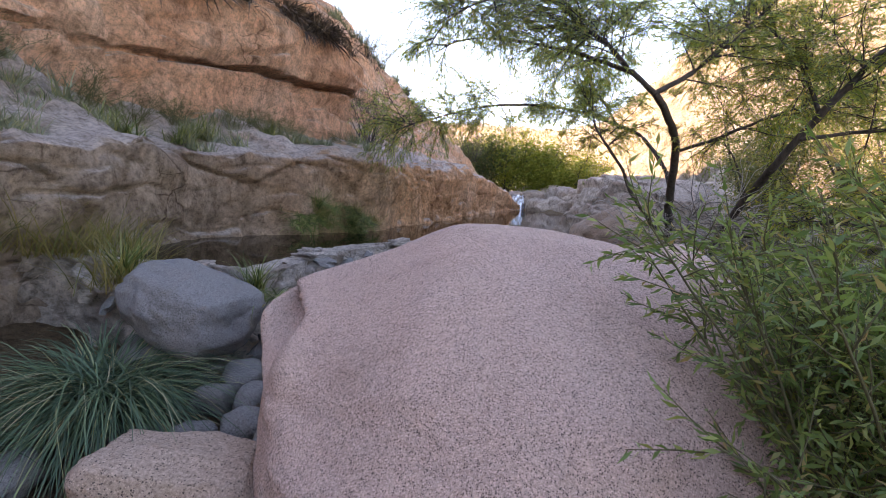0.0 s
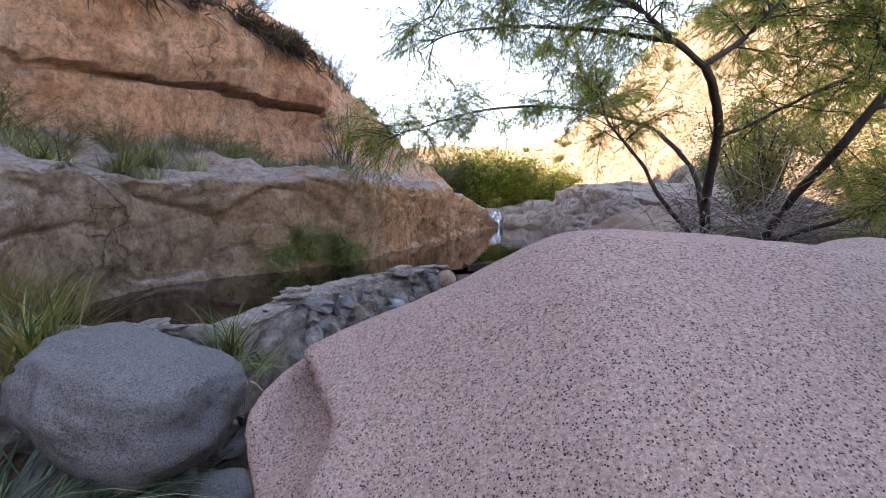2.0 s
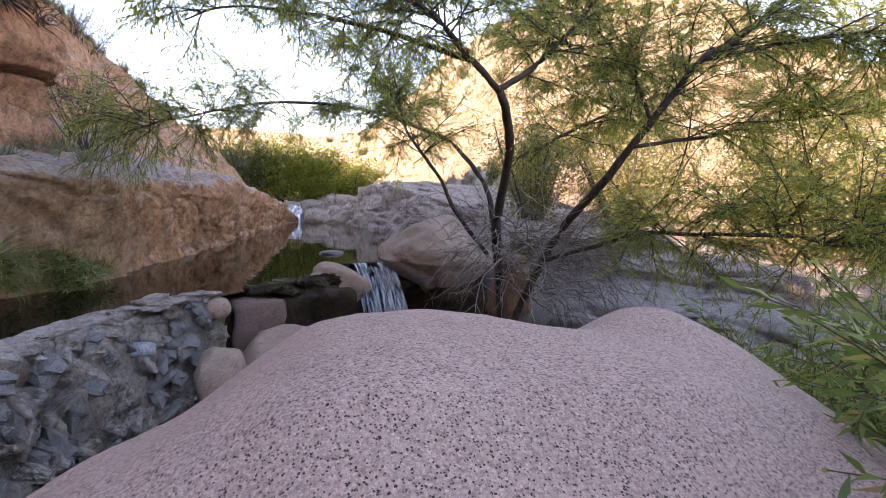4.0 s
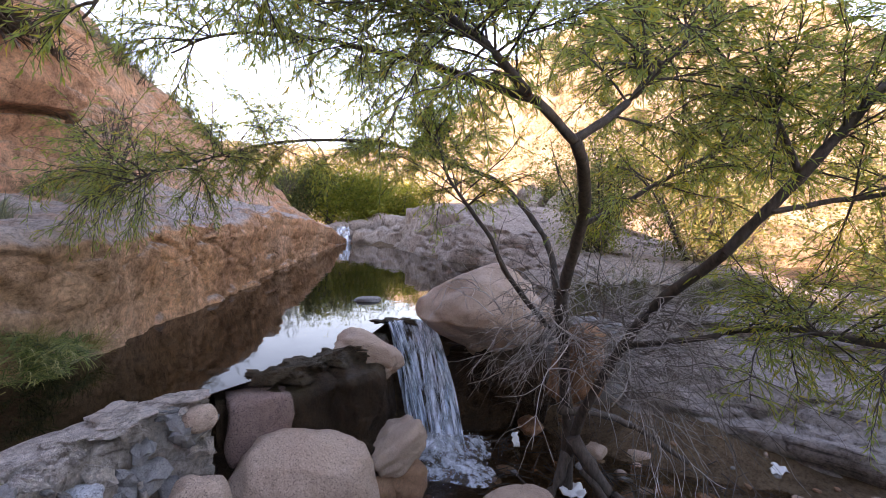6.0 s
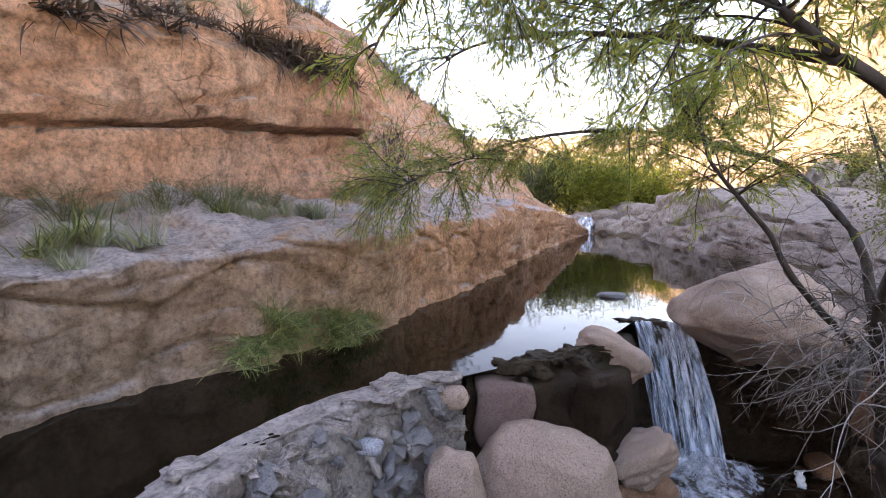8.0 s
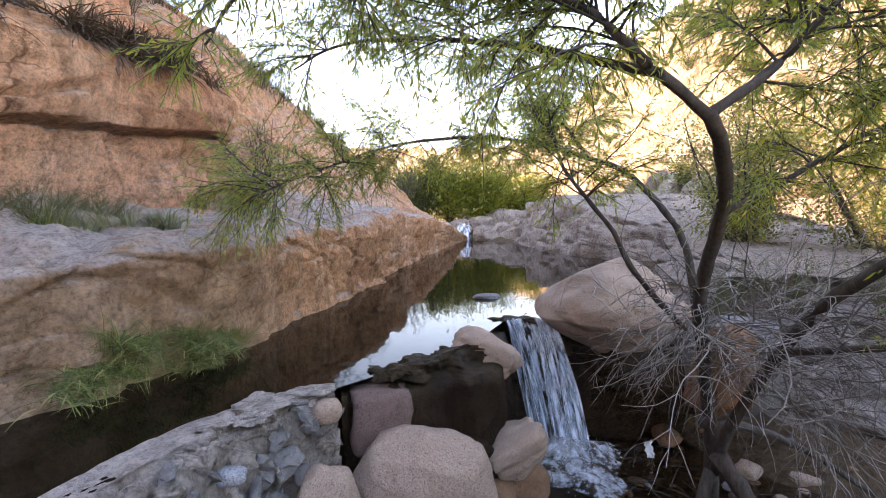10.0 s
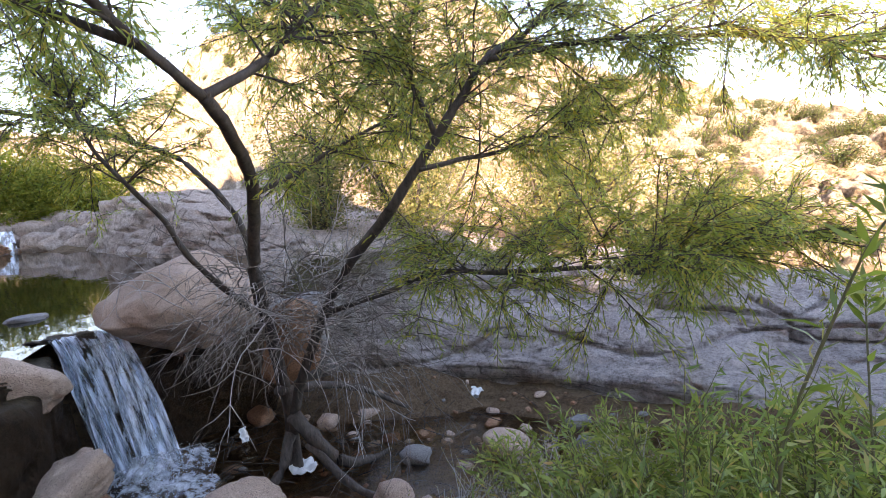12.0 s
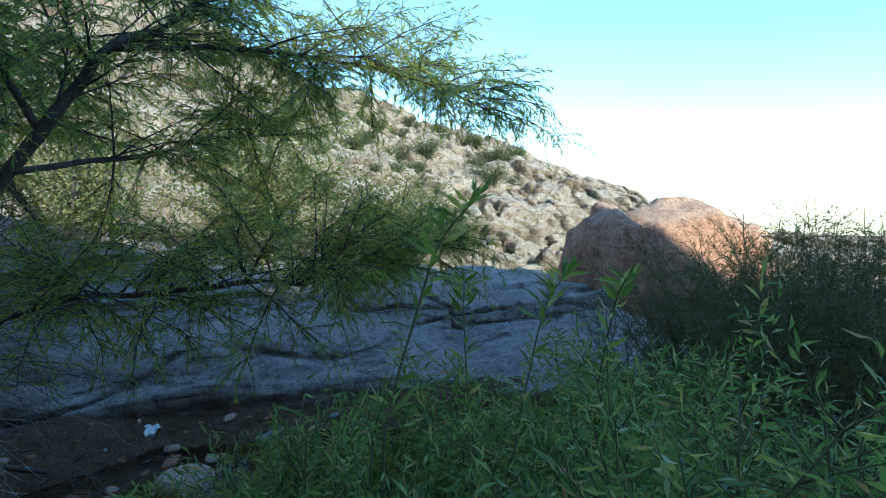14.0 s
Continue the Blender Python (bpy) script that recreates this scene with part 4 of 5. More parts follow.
# ---- waterfall ----
def fall_sheet(name, x0, x1, y0, spread, fwd, wob):
    def pt(u, s):
        x = x0 + (x1 - x0) * u
        cx = (x0 + x1) / 2
        x += (x - cx) * spread * s + 0.42 * s + 0.05 * noise.noise(Vector((u * 5, s * 2.5, x0 + 3)))
        z = 0.03 - 1.86 * s ** 1.35
        y = y0 - fwd * math.sqrt(s) - wob * noise.noise(Vector((u * 9, s * 1.2, x0)))
        return (x, y, z)
    us, vs = list(np.linspace(0, 1, 40)), list(np.linspace(0, 1, 50))
    v_, f_ = sheet(us, vs, pt)
    me = mesh_from(name, v_, f_, FALLS)
    uv = me.uv_layers.new()
    for lp in me.loops:
        i = lp.vertex_index
        uv.data[lp.index].uv = (us[i // 50], vs[i % 50])
    return me


fall = thing("waterfall", None, "white strands of water falling over the dam", "waterfall", m=pose(0, 0, 0))
part("water_sheet", fall_sheet("water_sheet", 0.50, 0.72, 7.18, 0.5, 0.34, 0.16), fall)
part("water_sheet", fall_sheet("water_sheet", 0.90, 1.22, 7.22, 0.6, 0.32, 0.08), fall)
part("water_sheet", fall_sheet("water_sheet", 0.54, 1.20, 7.26, 0.3, 0.22, 0.08), fall)


def froth_point(a, q):
    r = q * (0.72 + 0.50 * noise.noise(Vector((math.cos(a) * 1.6, math.sin(a) * 1.6, 3))))
    x, y = 1.36 + r * math.cos(a) * 1.05, 6.66 + r * math.sin(a) * 0.95
    h = (1 - q) * (0.26 + 0.16 * noise.noise(Vector((x, y, 0)) * 9)) + 0.02 * noise.noise(Vector((x, y, 0)) * 16)
    return (x, y, LOW_WATER + 0.025 + max(0, h))


v, f = sheet(list(np.linspace(0, 2 * math.pi, 60)), list(np.linspace(0.02, 1, 26)), froth_point)
thing("foam", mesh_from("foam", v, f, FROTH), "white foam boiling at the foot of the fall", "foam")
fo = Soup()
vs_, fs_ = ico(1)
for k in range(2600):
    a, r = R.uniform(0, 2 * math.pi), abs(R.gauss(0, 0.32))
    x, y, s = 1.30 + r * math.cos(a), 6.7 + r * math.sin(a), R.uniform(0.002, 0.007)
    hz = LOW_WATER + 0.03 + abs(R.gauss(0, 0.16)) * max(0, 1 - r * 1.8)
    fo.add(([(x + q.x * s, y + q.y * s, hz + q.z * s * 1.5) for q in vs_], fs_))
thing("spray", fo.mesh("spray", FOAM), "white water drops thrown up by the fall", "spray", kind="stuff")
boulder("boulder", (-0.88, 4.66, -0.42), (0.33, 0.2, 0.36), 44, DARKPINK, "blocky damp pink granite stone set in the dam's end", level=4, box=0.95, rough=0.16, turn=(0, 0, 15))

# small falls: one beyond the brown rock, one at the pool's head
def small_fall(loc, w, h, label):
    def pt(u, s):
        return (loc[0] + w * (u - 0.5) * (1 + 0.3 * s), loc[1] - 0.25 * math.sqrt(s) - 0.03 * noise.noise(Vector((u * 7, s, loc[0]))), loc[2] - h * s ** 1.3)
    us, vs = list(np.linspace(0, 1, 16)), list(np.linspace(0, 1, 18))
    v_, f_ = sheet(us, vs, pt)
    me = mesh_from("cascade", v_, f_, FALLS)
    uv = me.uv_layers.new()
    for lp in me.loops:
        i = lp.vertex_index
        uv.data[lp.index].uv = (us[i // 18] * 0.5, vs[i % 18] * 0.6)
    thing("cascade", me, label, "waterfall")


small_fall((-0.55, 29.6, 1.0), 0.7, 1.0, "distant white cascade at the head of the pool")


# ---- litter ----
def scrap(name, loc, w, h, seed, label, turn):
    def pt(u, s):
        q = Vector((u * w, s * h, 0))
        return (q.x * (1 - 0.4 * abs(s)), q.y, 0.05 * noise.noise(Vector((u * 2.2 + seed, s * 2.2, 0))) + 0.03 * math.sin(u * 3 + seed))
    v_, f_ = sheet(list(np.linspace(-1, 1, 14)), list(np.linspace(-1, 1, 14)), pt)
    ob = thing(name, mesh_from(name, v_, f_, PAPER), label, "litter", m=pose(*loc, *turn))
    sol = ob.modifiers.new("thick", "SOLIDIFY")
    sol.thickness = 0.004


scrap("plastic_scrap", (2.5, 6.75, -1.74), 0.07, 0.11, 1.0, "crumpled white plastic scrap caught in the stream", (50, 30, 25))
scrap("plastic_scrap", (2.75, 5.35, -1.76), 0.22, 0.13, 4.0, "crumpled pale blue-white sheet lying in the stream", (10, 6, 30))
scrap("plastic_scrap", (5.78, 5.32, -1.68), 0.17, 0.10, 8.0, "torn white foam piece lying on a stone", (8, 4, 10))


# ---- gravel and drift in the stream bed ----
def scatter(name, n, mat, label, size, seed):
    r = random.Random(seed)
    so = Soup()
    vs_, fs_ = ico(2)
    for _ in range(n):
        y = r.uniform(2.2, 7.6)
        x = stream_axis(y) + r.gauss(0.2, 1.3)
        if pool_side(x, y) > -0.4:
            continue
        s = size * r.uniform(0.4, 1.3)
        a, b, c = s * r.uniform(0.8, 1.4), s * r.uniform(0.7, 1.1), s * r.uniform(0.4, 0.8)
        th, k = r.uniform(0, 6.28), r.uniform(0, 50)
        z = max(ground_height(x, y), LOW_WATER - 0.06) + c * 0.4
        pts = []
        for q in vs_:
            w = q * (1 + 0.28 * noise.noise(q * 1.4 + Vector((k, 0, 0))))
            X, Y = w.x * a, w.y * b
            pts.append((x + X * math.cos(th) - Y * math.sin(th), y + X * math.sin(th) + Y * math.cos(th), z + w.z * c))
        so.add((pts, fs_))
    thing(name, so.mesh(name, mat), label, "gravel", kind="stuff")


scatter("gravel", 150, BROWN, "brown pebbles strewn over the stream bed", 0.045, 71)
scatter("gravel", 60, GREY, "grey pebbles strewn over the stream bed", 0.06, 72)
scatter("gravel", 60, TAN, "tan cobbles strewn over the stream bed", 0.09, 73)
dr = Soup()
for k in range(260):
    y = R.uniform(3.2, 7.2)
    x = stream_axis(y) + R.gauss(0, 1.1)
    if pool_side(x, y) > -0.4:
        continue
    p = Vector((x, y, max(ground_height(x, y), LOW_WATER) + 0.03))
    a = R.uniform(0, 6.28)
    L = R.uniform(0.15, 0.8)
    d = Vector((math.cos(a), math.sin(a), R.uniform(-0.05, 0.15)))
    dr.add(tube([p, p + d * L * 0.5 + Vector((0, 0, 0.03)), p + d * L], R.uniform(0.003, 0.010), 0.002, 4))
thing("driftwood", dr.mesh("driftwood", BARK), "dark sticks and drift caught in the stream", "driftwood", kind="stuff")


# ---- the willow ----
LIMB_PATHS = {
    "trunk": (0.10, 0.05, [(2.75, 5.5, -1.95), (2.60, 5.26, -0.84), (2.37, 4.95, 0.07), (2.11, 4.51, 0.74), (1.96, 4.05, 1.21), (1.80, 3.49, 1.69), (1.49, 2.93, 1.96), (1.29, 2.65, 2.10)]),
    "limb_a": (0.042, 0.016, [(1.29, 2.65, 2.10), (1.00, 2.59, 2.31), (0.72, 2.63, 2.60), (0.44, 2.66, 2.79), (0.11, 2.71, 3.06), (-0.5, 2.6, 3.3)]),
    "limb_b": (0.04, 0.014, [(1.29, 2.65, 2.10), (1.63, 2.75, 2.33), (1.99, 2.84, 2.67), (2.27, 2.94, 2.95), (2.60, 3.05, 3.33)]),
    "limb_c": (0.03, 0.018, [(1.85, 3.58, 1.60), (2.32, 3.76, 1.79), (2.92, 3.94, 2.09), (3.67, 4.11, 2.42), (4.56, 4.37, 2.73)]),
    "limb_d": (0.05, 0.012, [(2.22, 4.81, 0.60), (2.21, 5.04, 1.23), (2.11, 5.38, 1.62), (1.82, 5.73, 2.06), (1.46, 5.97, 2.25), (0.85, 6.23, 2.48), (0.12, 6.39, 2.60), (-0.54, 6.44, 2.59), (-1.17, 6.27, 2.46), (-1.69, 5.89, 2.22), (-1.97, 5.40, 2.04), (-2.21, 5.00, 1.85)]),
    "limb_e": (0.04, 0.014, [(2.20, 5.00, 0.40), (1.66, 4.86, 1.00), (1.45, 4.91, 1.41), (1.19, 4.95, 1.76), (1.00, 5.08, 2.06), (0.90, 5.22, 2.44), (0.60, 5.37, 2.82)]),
    "limb_f": (0.075, 0.025, [(2.62, 5.2, -1.2), (2.60, 4.82, -0.46), (2.74, 4.04, 0.71), (2.76, 3.24, 1.31), (2.79, 3.04, 1.49), (2.96, 2.71, 1.95), (3.14, 2.57, 2.26), (3.28, 2.45, 2.52), (3.64, 2.35, 2.75), (3.97, 2.27, 3.06), (4.4, 2.1, 3.4)]),
    "limb_g": (0.03, 0.012, [(2.96, 2.71, 1.98), (2.85, 2.78, 2.32), (2.77, 2.94, 2.59), (2.52, 3.17, 3.04), (2.34, 3.26, 3.33)]),
    "limb_h": (0.03, 0.01, [(2.87, 2.82, 1.72), (3.34, 2.78, 1.81), (3.83, 2.73, 1.89), (4.36, 2.68, 2.06), (4.84, 2.63, 2.12), (5.4, 2.4, 2.2)]),
    "limb_i": (0.035, 0.012, [(2.70, 4.20, 0.40), (2.90, 3.57, 0.62), (3.28, 3.13, 0.81), (3.43, 2.47, 0.85), (3.92, 1.89, 0.87), (4.21, 1.68, 0.80), (4.62, 1.51, 0.87), (5.16, 1.20, 0.96), (5.68, 0.89, 0.98)]),
    "limb_j": (0.03, 0.01, [(3.28, 2.45, 2.52), (3.9, 1.9, 2.62), (4.5, 1.3, 2.6), (5.0, 0.7, 2.45), (5.4, 0.2, 2.2)]),
    "limb_l": (0.02, 0.008, [(0.11, 2.71, 3.06), (-0.35, 2.62, 3.08), (-0.75, 2.5, 2.95), (-1.05, 2.4, 2.7), (-1.2, 2.35, 2.45)]),
    "limb_m": (0.03, 0.01, [(1.99, 2.84, 2.67), (2.3, 3.6, 2.9), (2.5, 4.4, 3.2), (2.4, 5.2, 3.4)]),
    "limb_n": (0.03, 0.01, [(1.46, 5.97, 2.25), (1.2, 6.2, 2.7), (0.8, 6.4, 3.2), (0.3, 6.3, 3.6)]),
    "limb_k": (0.035, 0.01, [(1.0, 2.59, 2.31), (0.3, 3.4, 2.75), (-0.5, 4.2, 3.1), (-1.2, 4.6, 3.2), (-1.6, 4.6, 3.0)]),
}


def droop_path(p, d, length, steps, fall, r=R):
    """A wandering, sagging branch."""
    pts, d = [Vector(p)], Vector(d).normalized()
    for _ in range(steps):
        d = (d + Vector((r.gauss(0, 0.10), r.gauss(0, 0.10), r.gauss(0, 0.08) - fall))).normalized()
        pts.append(pts[-1] + d * length / steps)
    return pts


def spray(points, leaves, n_twigs, twig_len, leaf_gap, leaf_len, leaf_w, fall, wood, spread=1.0, r=R):
    """Leafy twigs along a branch: adds wood to a soup and leaf rows to a list."""
    for _ in range(n_twigs):
        k = r.uniform(0.15, 1.0) * (len(points) - 1)
        i = min(int(k), len(points) - 2)
        p = points[i].lerp(points[i + 1], k - i)
        ax = (points[i + 1] - points[i]).normalized()
        d = (ax * r.uniform(0.3, 1.0) + Vector((r.gauss(0, 1), r.gauss(0, 1), r.gauss(0, 0.7))) * spread * 0.6).normalized()
        L = twig_len * r.uniform(0.6, 1.25)
        tw = droop_path(p, d, L, 4, fall, r)
        wood.add(tube(tw, 0.0035, 0.0012, 3))
        m = int(L / leaf_gap)
        for j in range(m):
            q = (j + 0.6) / m * 4
            a = min(int(q), 3)
            b = tw[a].lerp(tw[a + 1], q - a)
            dd = (tw[a + 1] - tw[a]).normalized()
            w = (dd * 0.9 + Vector((r.gauss(0, 0.55), r.gauss(0, 0.55), r.gauss(0, 0.45) - 0.35))).normalized()
            leaves.append((b, w, leaf_len * r.uniform(0.6, 1.2), leaf_w * r.uniform(0.7, 1.2)))


def leaf_part(name, rows, mat, parent, label=""):
    return part(name, leaves_mesh(name, [x[0] for x in rows], [x[1] for x in rows], [x[2] for x in rows], [x[3] for x in rows], mat), parent, label)


willow = thing("willow_tree", None, "spreading willow with arching dark limbs and narrow green-yellow leaves", "tree", m=pose(0, 0, 0))
wood = Soup()
green, yellow = [], []
plan = {"limb_a": (58, 0.9), "limb_b": (23, 0.9), "limb_c": (34, 0.9), "limb_d": (44, 0.75), "limb_e": (26, 0.8), "limb_f": (35, 0.95), "limb_g": (20, 0.8),
        "limb_h": (35, 0.85), "limb_i": (84, 0.75), "limb_j": (46, 0.75), "limb_k": (22, 0.7), "limb_l": (9, 0.45), "limb_m": (22, 0.9), "limb_n": (36, 0.9)}
for nm, (r0, r1, pts) in LIMB_PATHS.items():
    path = smooth_path(pts, 6, 0.012)
    part("trunk" if nm == "trunk" else "limb", mesh_from(nm, *tube(path, r0 * 0.78, r1 * 0.75, 9, 0.25), BARK), willow)
    if nm not in plan:
        continue
    count, blen = plan[nm]
    for _ in range(count):
        lo = {"limb_d": 0.42, "limb_i": 0.22, "limb_f": 0.55, "limb_e": 0.5}.get(nm, 0.25)
        i = int(R.uniform(lo, 1.0) * (len(path) - 2))
        ax = (path[i + 1] - path[i]).normalized()
        d = ax * 0.5 + Vector((R.gauss(0, 0.8), R.gauss(0, 0.8), R.gauss(0.6 if nm in ("limb_i", "limb_h") else 0.35, 0.5)))
        br = droop_path(path[i], d, blen * R.uniform(0.6, 1.3), 6, 0.07)
        wood.add(tube(br, 0.009, 0.003, 4))
        sink = yellow if (nm in ("limb_c", "limb_h", "limb_i") and R.random() < 0.6) or R.random() < 0.18 else green
        spray(br, sink, 18, 0.36, 0.020, 0.075, 0.0115, 0.10, wood)
# hanging tip of the arched limb
tip = smooth_path(LIMB_PATHS["limb_d"][2][-5:], 6)
for _ in range(30):
    p = R.choice(tip)
    br = droop_path(p, Vector((R.gauss(-0.4, 0.4), R.gauss(-0.2, 0.4), R.gauss(0.1, 0.4))), 0.75, 6, 0.16)
    wood.add(tube(br, 0.007, 0.003, 4))
    spray(br, green, 14, 0.36, 0.024, 0.085, 0.0115, 0.16, wood)
tagged(part("branchwork", wood.mesh("branchwork", BARK), willow), kind="stuff")
leaf_part("crown", green, WILLOW, willow, "narrow green leaves")
leaf_part("yellow_crown", yellow, WILLOW_Y, willow, "yellow-green narrow leaves")

# roots reaching down to the stream
for pts, r0 in (([(2.55, 5.0, -0.9), (2.9, 4.9, -1.45), (3.3, 4.95, -1.75), (3.9, 5.1, -1.9)], 0.09), ([(2.6, 5.2, -1.2), (2.2, 5.0, -1.7), (1.8, 4.95, -1.95)], 0.07),
                ([(2.7, 5.0, -1.3), (3.0, 4.5, -1.75), (3.3, 4.0, -1.9)], 0.06), ([(2.45, 5.1, -0.6), (3.2, 5.6, -0.9), (3.9, 5.7, -1.2), (4.5, 5.5, -1.6)], 0.06)):
    part("root", mesh_from("root", *tube(smooth_path(pts, 6, 0.03), r0, r0 * 0.5, 8, 0.3), BARK), willow)

# ---- tangle of dead twigs hanging round the trunk ----
tw = Soup()


class Wild(random.Random):
    """Twigs that wander more than living ones."""

    def gauss(self, mu=0.0, sigma=1.0):
        return super().gauss(mu, sigma * 2.2)


TWR = Wild(5)
dark_tw = Soup()


def twig_tree(p, d, length, r0, soup, fall):
    """One dead branch, arching over and hanging, with side twigs."""
    path = droop_path(p, d, length, 9, fall, TWR)
    soup.add(tube(path, r0, r0 * 0.35, 4))
    for _ in range(R.randrange(2, 6)):
        i = R.randrange(2, 9)
        dd = (path[i] - path[i - 1]).normalized() + Vector((R.gauss(0, 0.6), R.gauss(0, 0.6), R.gauss(0, 0.5)))
        soup.add(tube(droop_path(path[i], dd, length * R.uniform(0.2, 0.5), 5, fall * 1.3, TWR), r0 * 0.5, r0 * 0.22, 3))


for k in range(380):
    a = R.random()
    if a < 0.34:
        p = Vector((R.gauss(2.2, 0.3), R.gauss(4.75, 0.25), R.uniform(0.1, 0.9)))
        d = Vector((R.gauss(-0.55, 0.5), R.gauss(-0.4, 0.4), R.gauss(0.15, 0.4)))
        L = R.uniform(0.5, 1.1)
    else:
        p = Vector((R.gauss(2.75, 0.3), R.gauss(4.35, 0.3), R.uniform(-0.1, 0.85)))
        d = Vector((R.gauss(0.65, 0.55), R.gauss(-0.45, 0.5), R.gauss(0.35, 0.4)))
        L = R.uniform(0.6, 1.75)
    twig_tree(p, d, L, R.uniform(0.0035, 0.0085), tw if R.random() < 0.5 else dark_tw, R.uniform(0.02, 0.17))
thing("dead_twigs", tw.mesh("dead_twigs", TWIG), "pale grey tangle of dead hanging twigs round the willow's trunk", "twigs", kind="stuff")
thing("dead_twigs", dark_tw.mesh("dead_twigs", DARKTWIG), "brown-grey tangle of dead hanging twigs round the willow's trunk", "twigs", kind="stuff")


# ---- shrubs ----
def shrub(name, height, width, n_stems, per, leaf_len, leaf_w, mat, stem_mat, label, category="shrub", seed=1, m=None, group="", gap=0.03, spread=1.0, lean=(0, 0)):
    r = random.Random(seed)
    ob = thing(name, None, label, category, group, m=m or pose(0, 0, 0))
    st, lv = Soup(), []
    for _ in range(n_stems):
        a = r.uniform(0, 2 * math.pi)
        q = r.uniform(0, 0.3) * width
        p = Vector((q * math.cos(a), q * math.sin(a), 0))
        d = Vector((math.cos(a) * r.uniform(0.1, 1.0) * width / height, math.sin(a) * r.uniform(0.1, 1.0) * width / height, 1)) + Vector((*lean, 0))
        path = droop_path(p, d, height * r.uniform(0.6, 1.1), 8, 0.03, r)
        st.add(tube(path, 0.010, 0.003, 5))
        spray(path, lv, per, 0.30, gap, leaf_len, leaf_w, -0.02, st, spread, r)
    tagged(part("stemwork", st.mesh("stemwork", stem_mat), ob), kind="stuff")
    leaf_part("foliage", lv, mat, ob)
    return ob


bush_t = shrub("shrub", 1.85, 0.36, 50, 27, 0.062, 0.0135, DEEPSHRUB, STEM, "tall dense willow-leaved shrub leaning over the boulder", seed=12, m=pose(1.56, -1.52, -0.85), group="shrubs beside the boulder", gap=0.019, lean=(-0.25, 0.22))
bush_a = shrub("shrub", 1.35, 0.75, 30, 18, 0.085, 0.014, DEEPSHRUB, STEM, "dense green willow-leaved shrub beside the boulder", seed=3, m=pose(2.15, -0.55, -0.85), group="shrubs beside the boulder", gap=0.024)
bush_b = shrub("shrub", 1.15, 0.8, 26, 17, 0.115, 0.019, SHRUB, STEM, "low leafy green shrub on the stream bank", seed=4, m=pose(3.3, 0.1, -1.15), group="shrubs beside the boulder", gap=0.024)
for b, x, y, z, a, s in ((bush_a, 2.0, -1.25, -0.85, 40, 1.1), (bush_a, 2.7, -1.2, -0.9, 100, 1.0), (bush_b, 4.0, -0.7, -1.2, 60, 1.1), (bush_a, 3.6, -1.5, -1.0, 210, 1.0),
                         (bush_b, 4.9, -0.3, -1.5, 250, 1.0), (bush_b, 4.1, 0.7, -1.5, 20, 0.9), (bush_a, 2.3, -1.95, -0.85, 300, 1.15), (bush_t, 2.05, -1.05, -0.85, 5, 0.95), (bush_b, 2.9, 0.9, -1.0, 80, 1.0), (bush_b, 3.6, 1.2, -1.3, 180, 0.9), (bush_b, 3.7, 0.2, -1.0, 280, 1.05), (bush_b, 4.8, -1.1, -1.1, 320, 1.1), (bush_b, 3.05, 1.45, -1.2, 15, 0.9), (bush_b, 3.6, 1.7, -1.3, 110, 0.85), (bush_b, 2.95, 0.35, -1.0, 70, 0.85), (bush_b, 4.4, 0.1, -1.3, 170, 0.85)):
    c = copy_thing(b, pose(x, y, z, 0, 0, a))
    c.scale = (s, s, s)
for x, y, z, a, s, h in ((2.5, -0.5, -0.85, 45, 0.9, 1.08), (2.1, 0.35, -0.9, 190, 0.8, 1.05), (2.3, -1.1, -0.85, 280, 0.95, 1.15)):
    copy_thing(bush_a, pose(x, y, z, 0, 0, a)).scale = (s, s, h)
bush_c = shrub("shrub", 1.9, 1.3, 30, 20, 0.05, 0.012, DARKSHRUB, STEM, "tall dense dull-green shrub on the dry bank", seed=5, m=pose(6.8, -2.4, -1.2), group="shrubs on the dry bank")
for x, y, z, a, s in ((8.2, -2.0, -1.3, 70, 1.0), (6.2, -3.8, -1.1, 130, 1.15), (8.6, -4.4, -1.2, 200, 1.25), (5.3, -3.0, -1.0, 290, 0.8), (10.5, -4.5, -1.3, 20, 1.2), (5.6, -1.9, -1.2, 160, 0.85), (7.4, -1.2, -1.4, 240, 0.85), (6.2, -2.9, -1.1, 340, 1.1), (9.4, -3.0, -1.3, 100, 1.15), (7.4, -2.9, -1.3, 55, 1.25), (9.0, -3.9, -1.3, 145, 1.35), (4.4, 8.7, -0.4, 10, 0.55), (5.4, 8.5, -0.2, 80, 0.6), (6.5, 7.9, -0.1, 190, 0.6), (7.6, 6.6, -0.1, 250, 0.55)):
    c = copy_thing(bush_c, pose(x, y, z, 0, 0, a))
    c.scale = (s, s, s)

# tall shoot with broad leaves standing over the bank
shoot = thing("willow_shoot", None, "tall single shoot with broad pointed green leaves", "plant", m=pose(0, 0, 0))
sp = smooth_path([(2.62, 0.36, -1.0), (2.65, 0.33, 0.25), (2.70, 0.30, 0.56), (2.77, 0.21, 0.91), (2.85, 0.09, 1.29), (2.93, -0.07, 1.50)], 6)
part("stem", mesh_from("stem", *tube(sp, 0.009, 0.004, 6), STEM), shoot)
rows = []
for i in range(10, len(sp)):
    for _ in range(2 if i < len(sp) - 6 else 4):
        a = R.uniform(0, 6.28)
        rows.append((sp[i], Vector((math.cos(a), math.sin(a), R.uniform(0.2, 1.3))), R.uniform(0.12, 0.2), R.uniform(0.022, 0.034)))
leaf_part("leaves", rows, SHRUB, shoot)


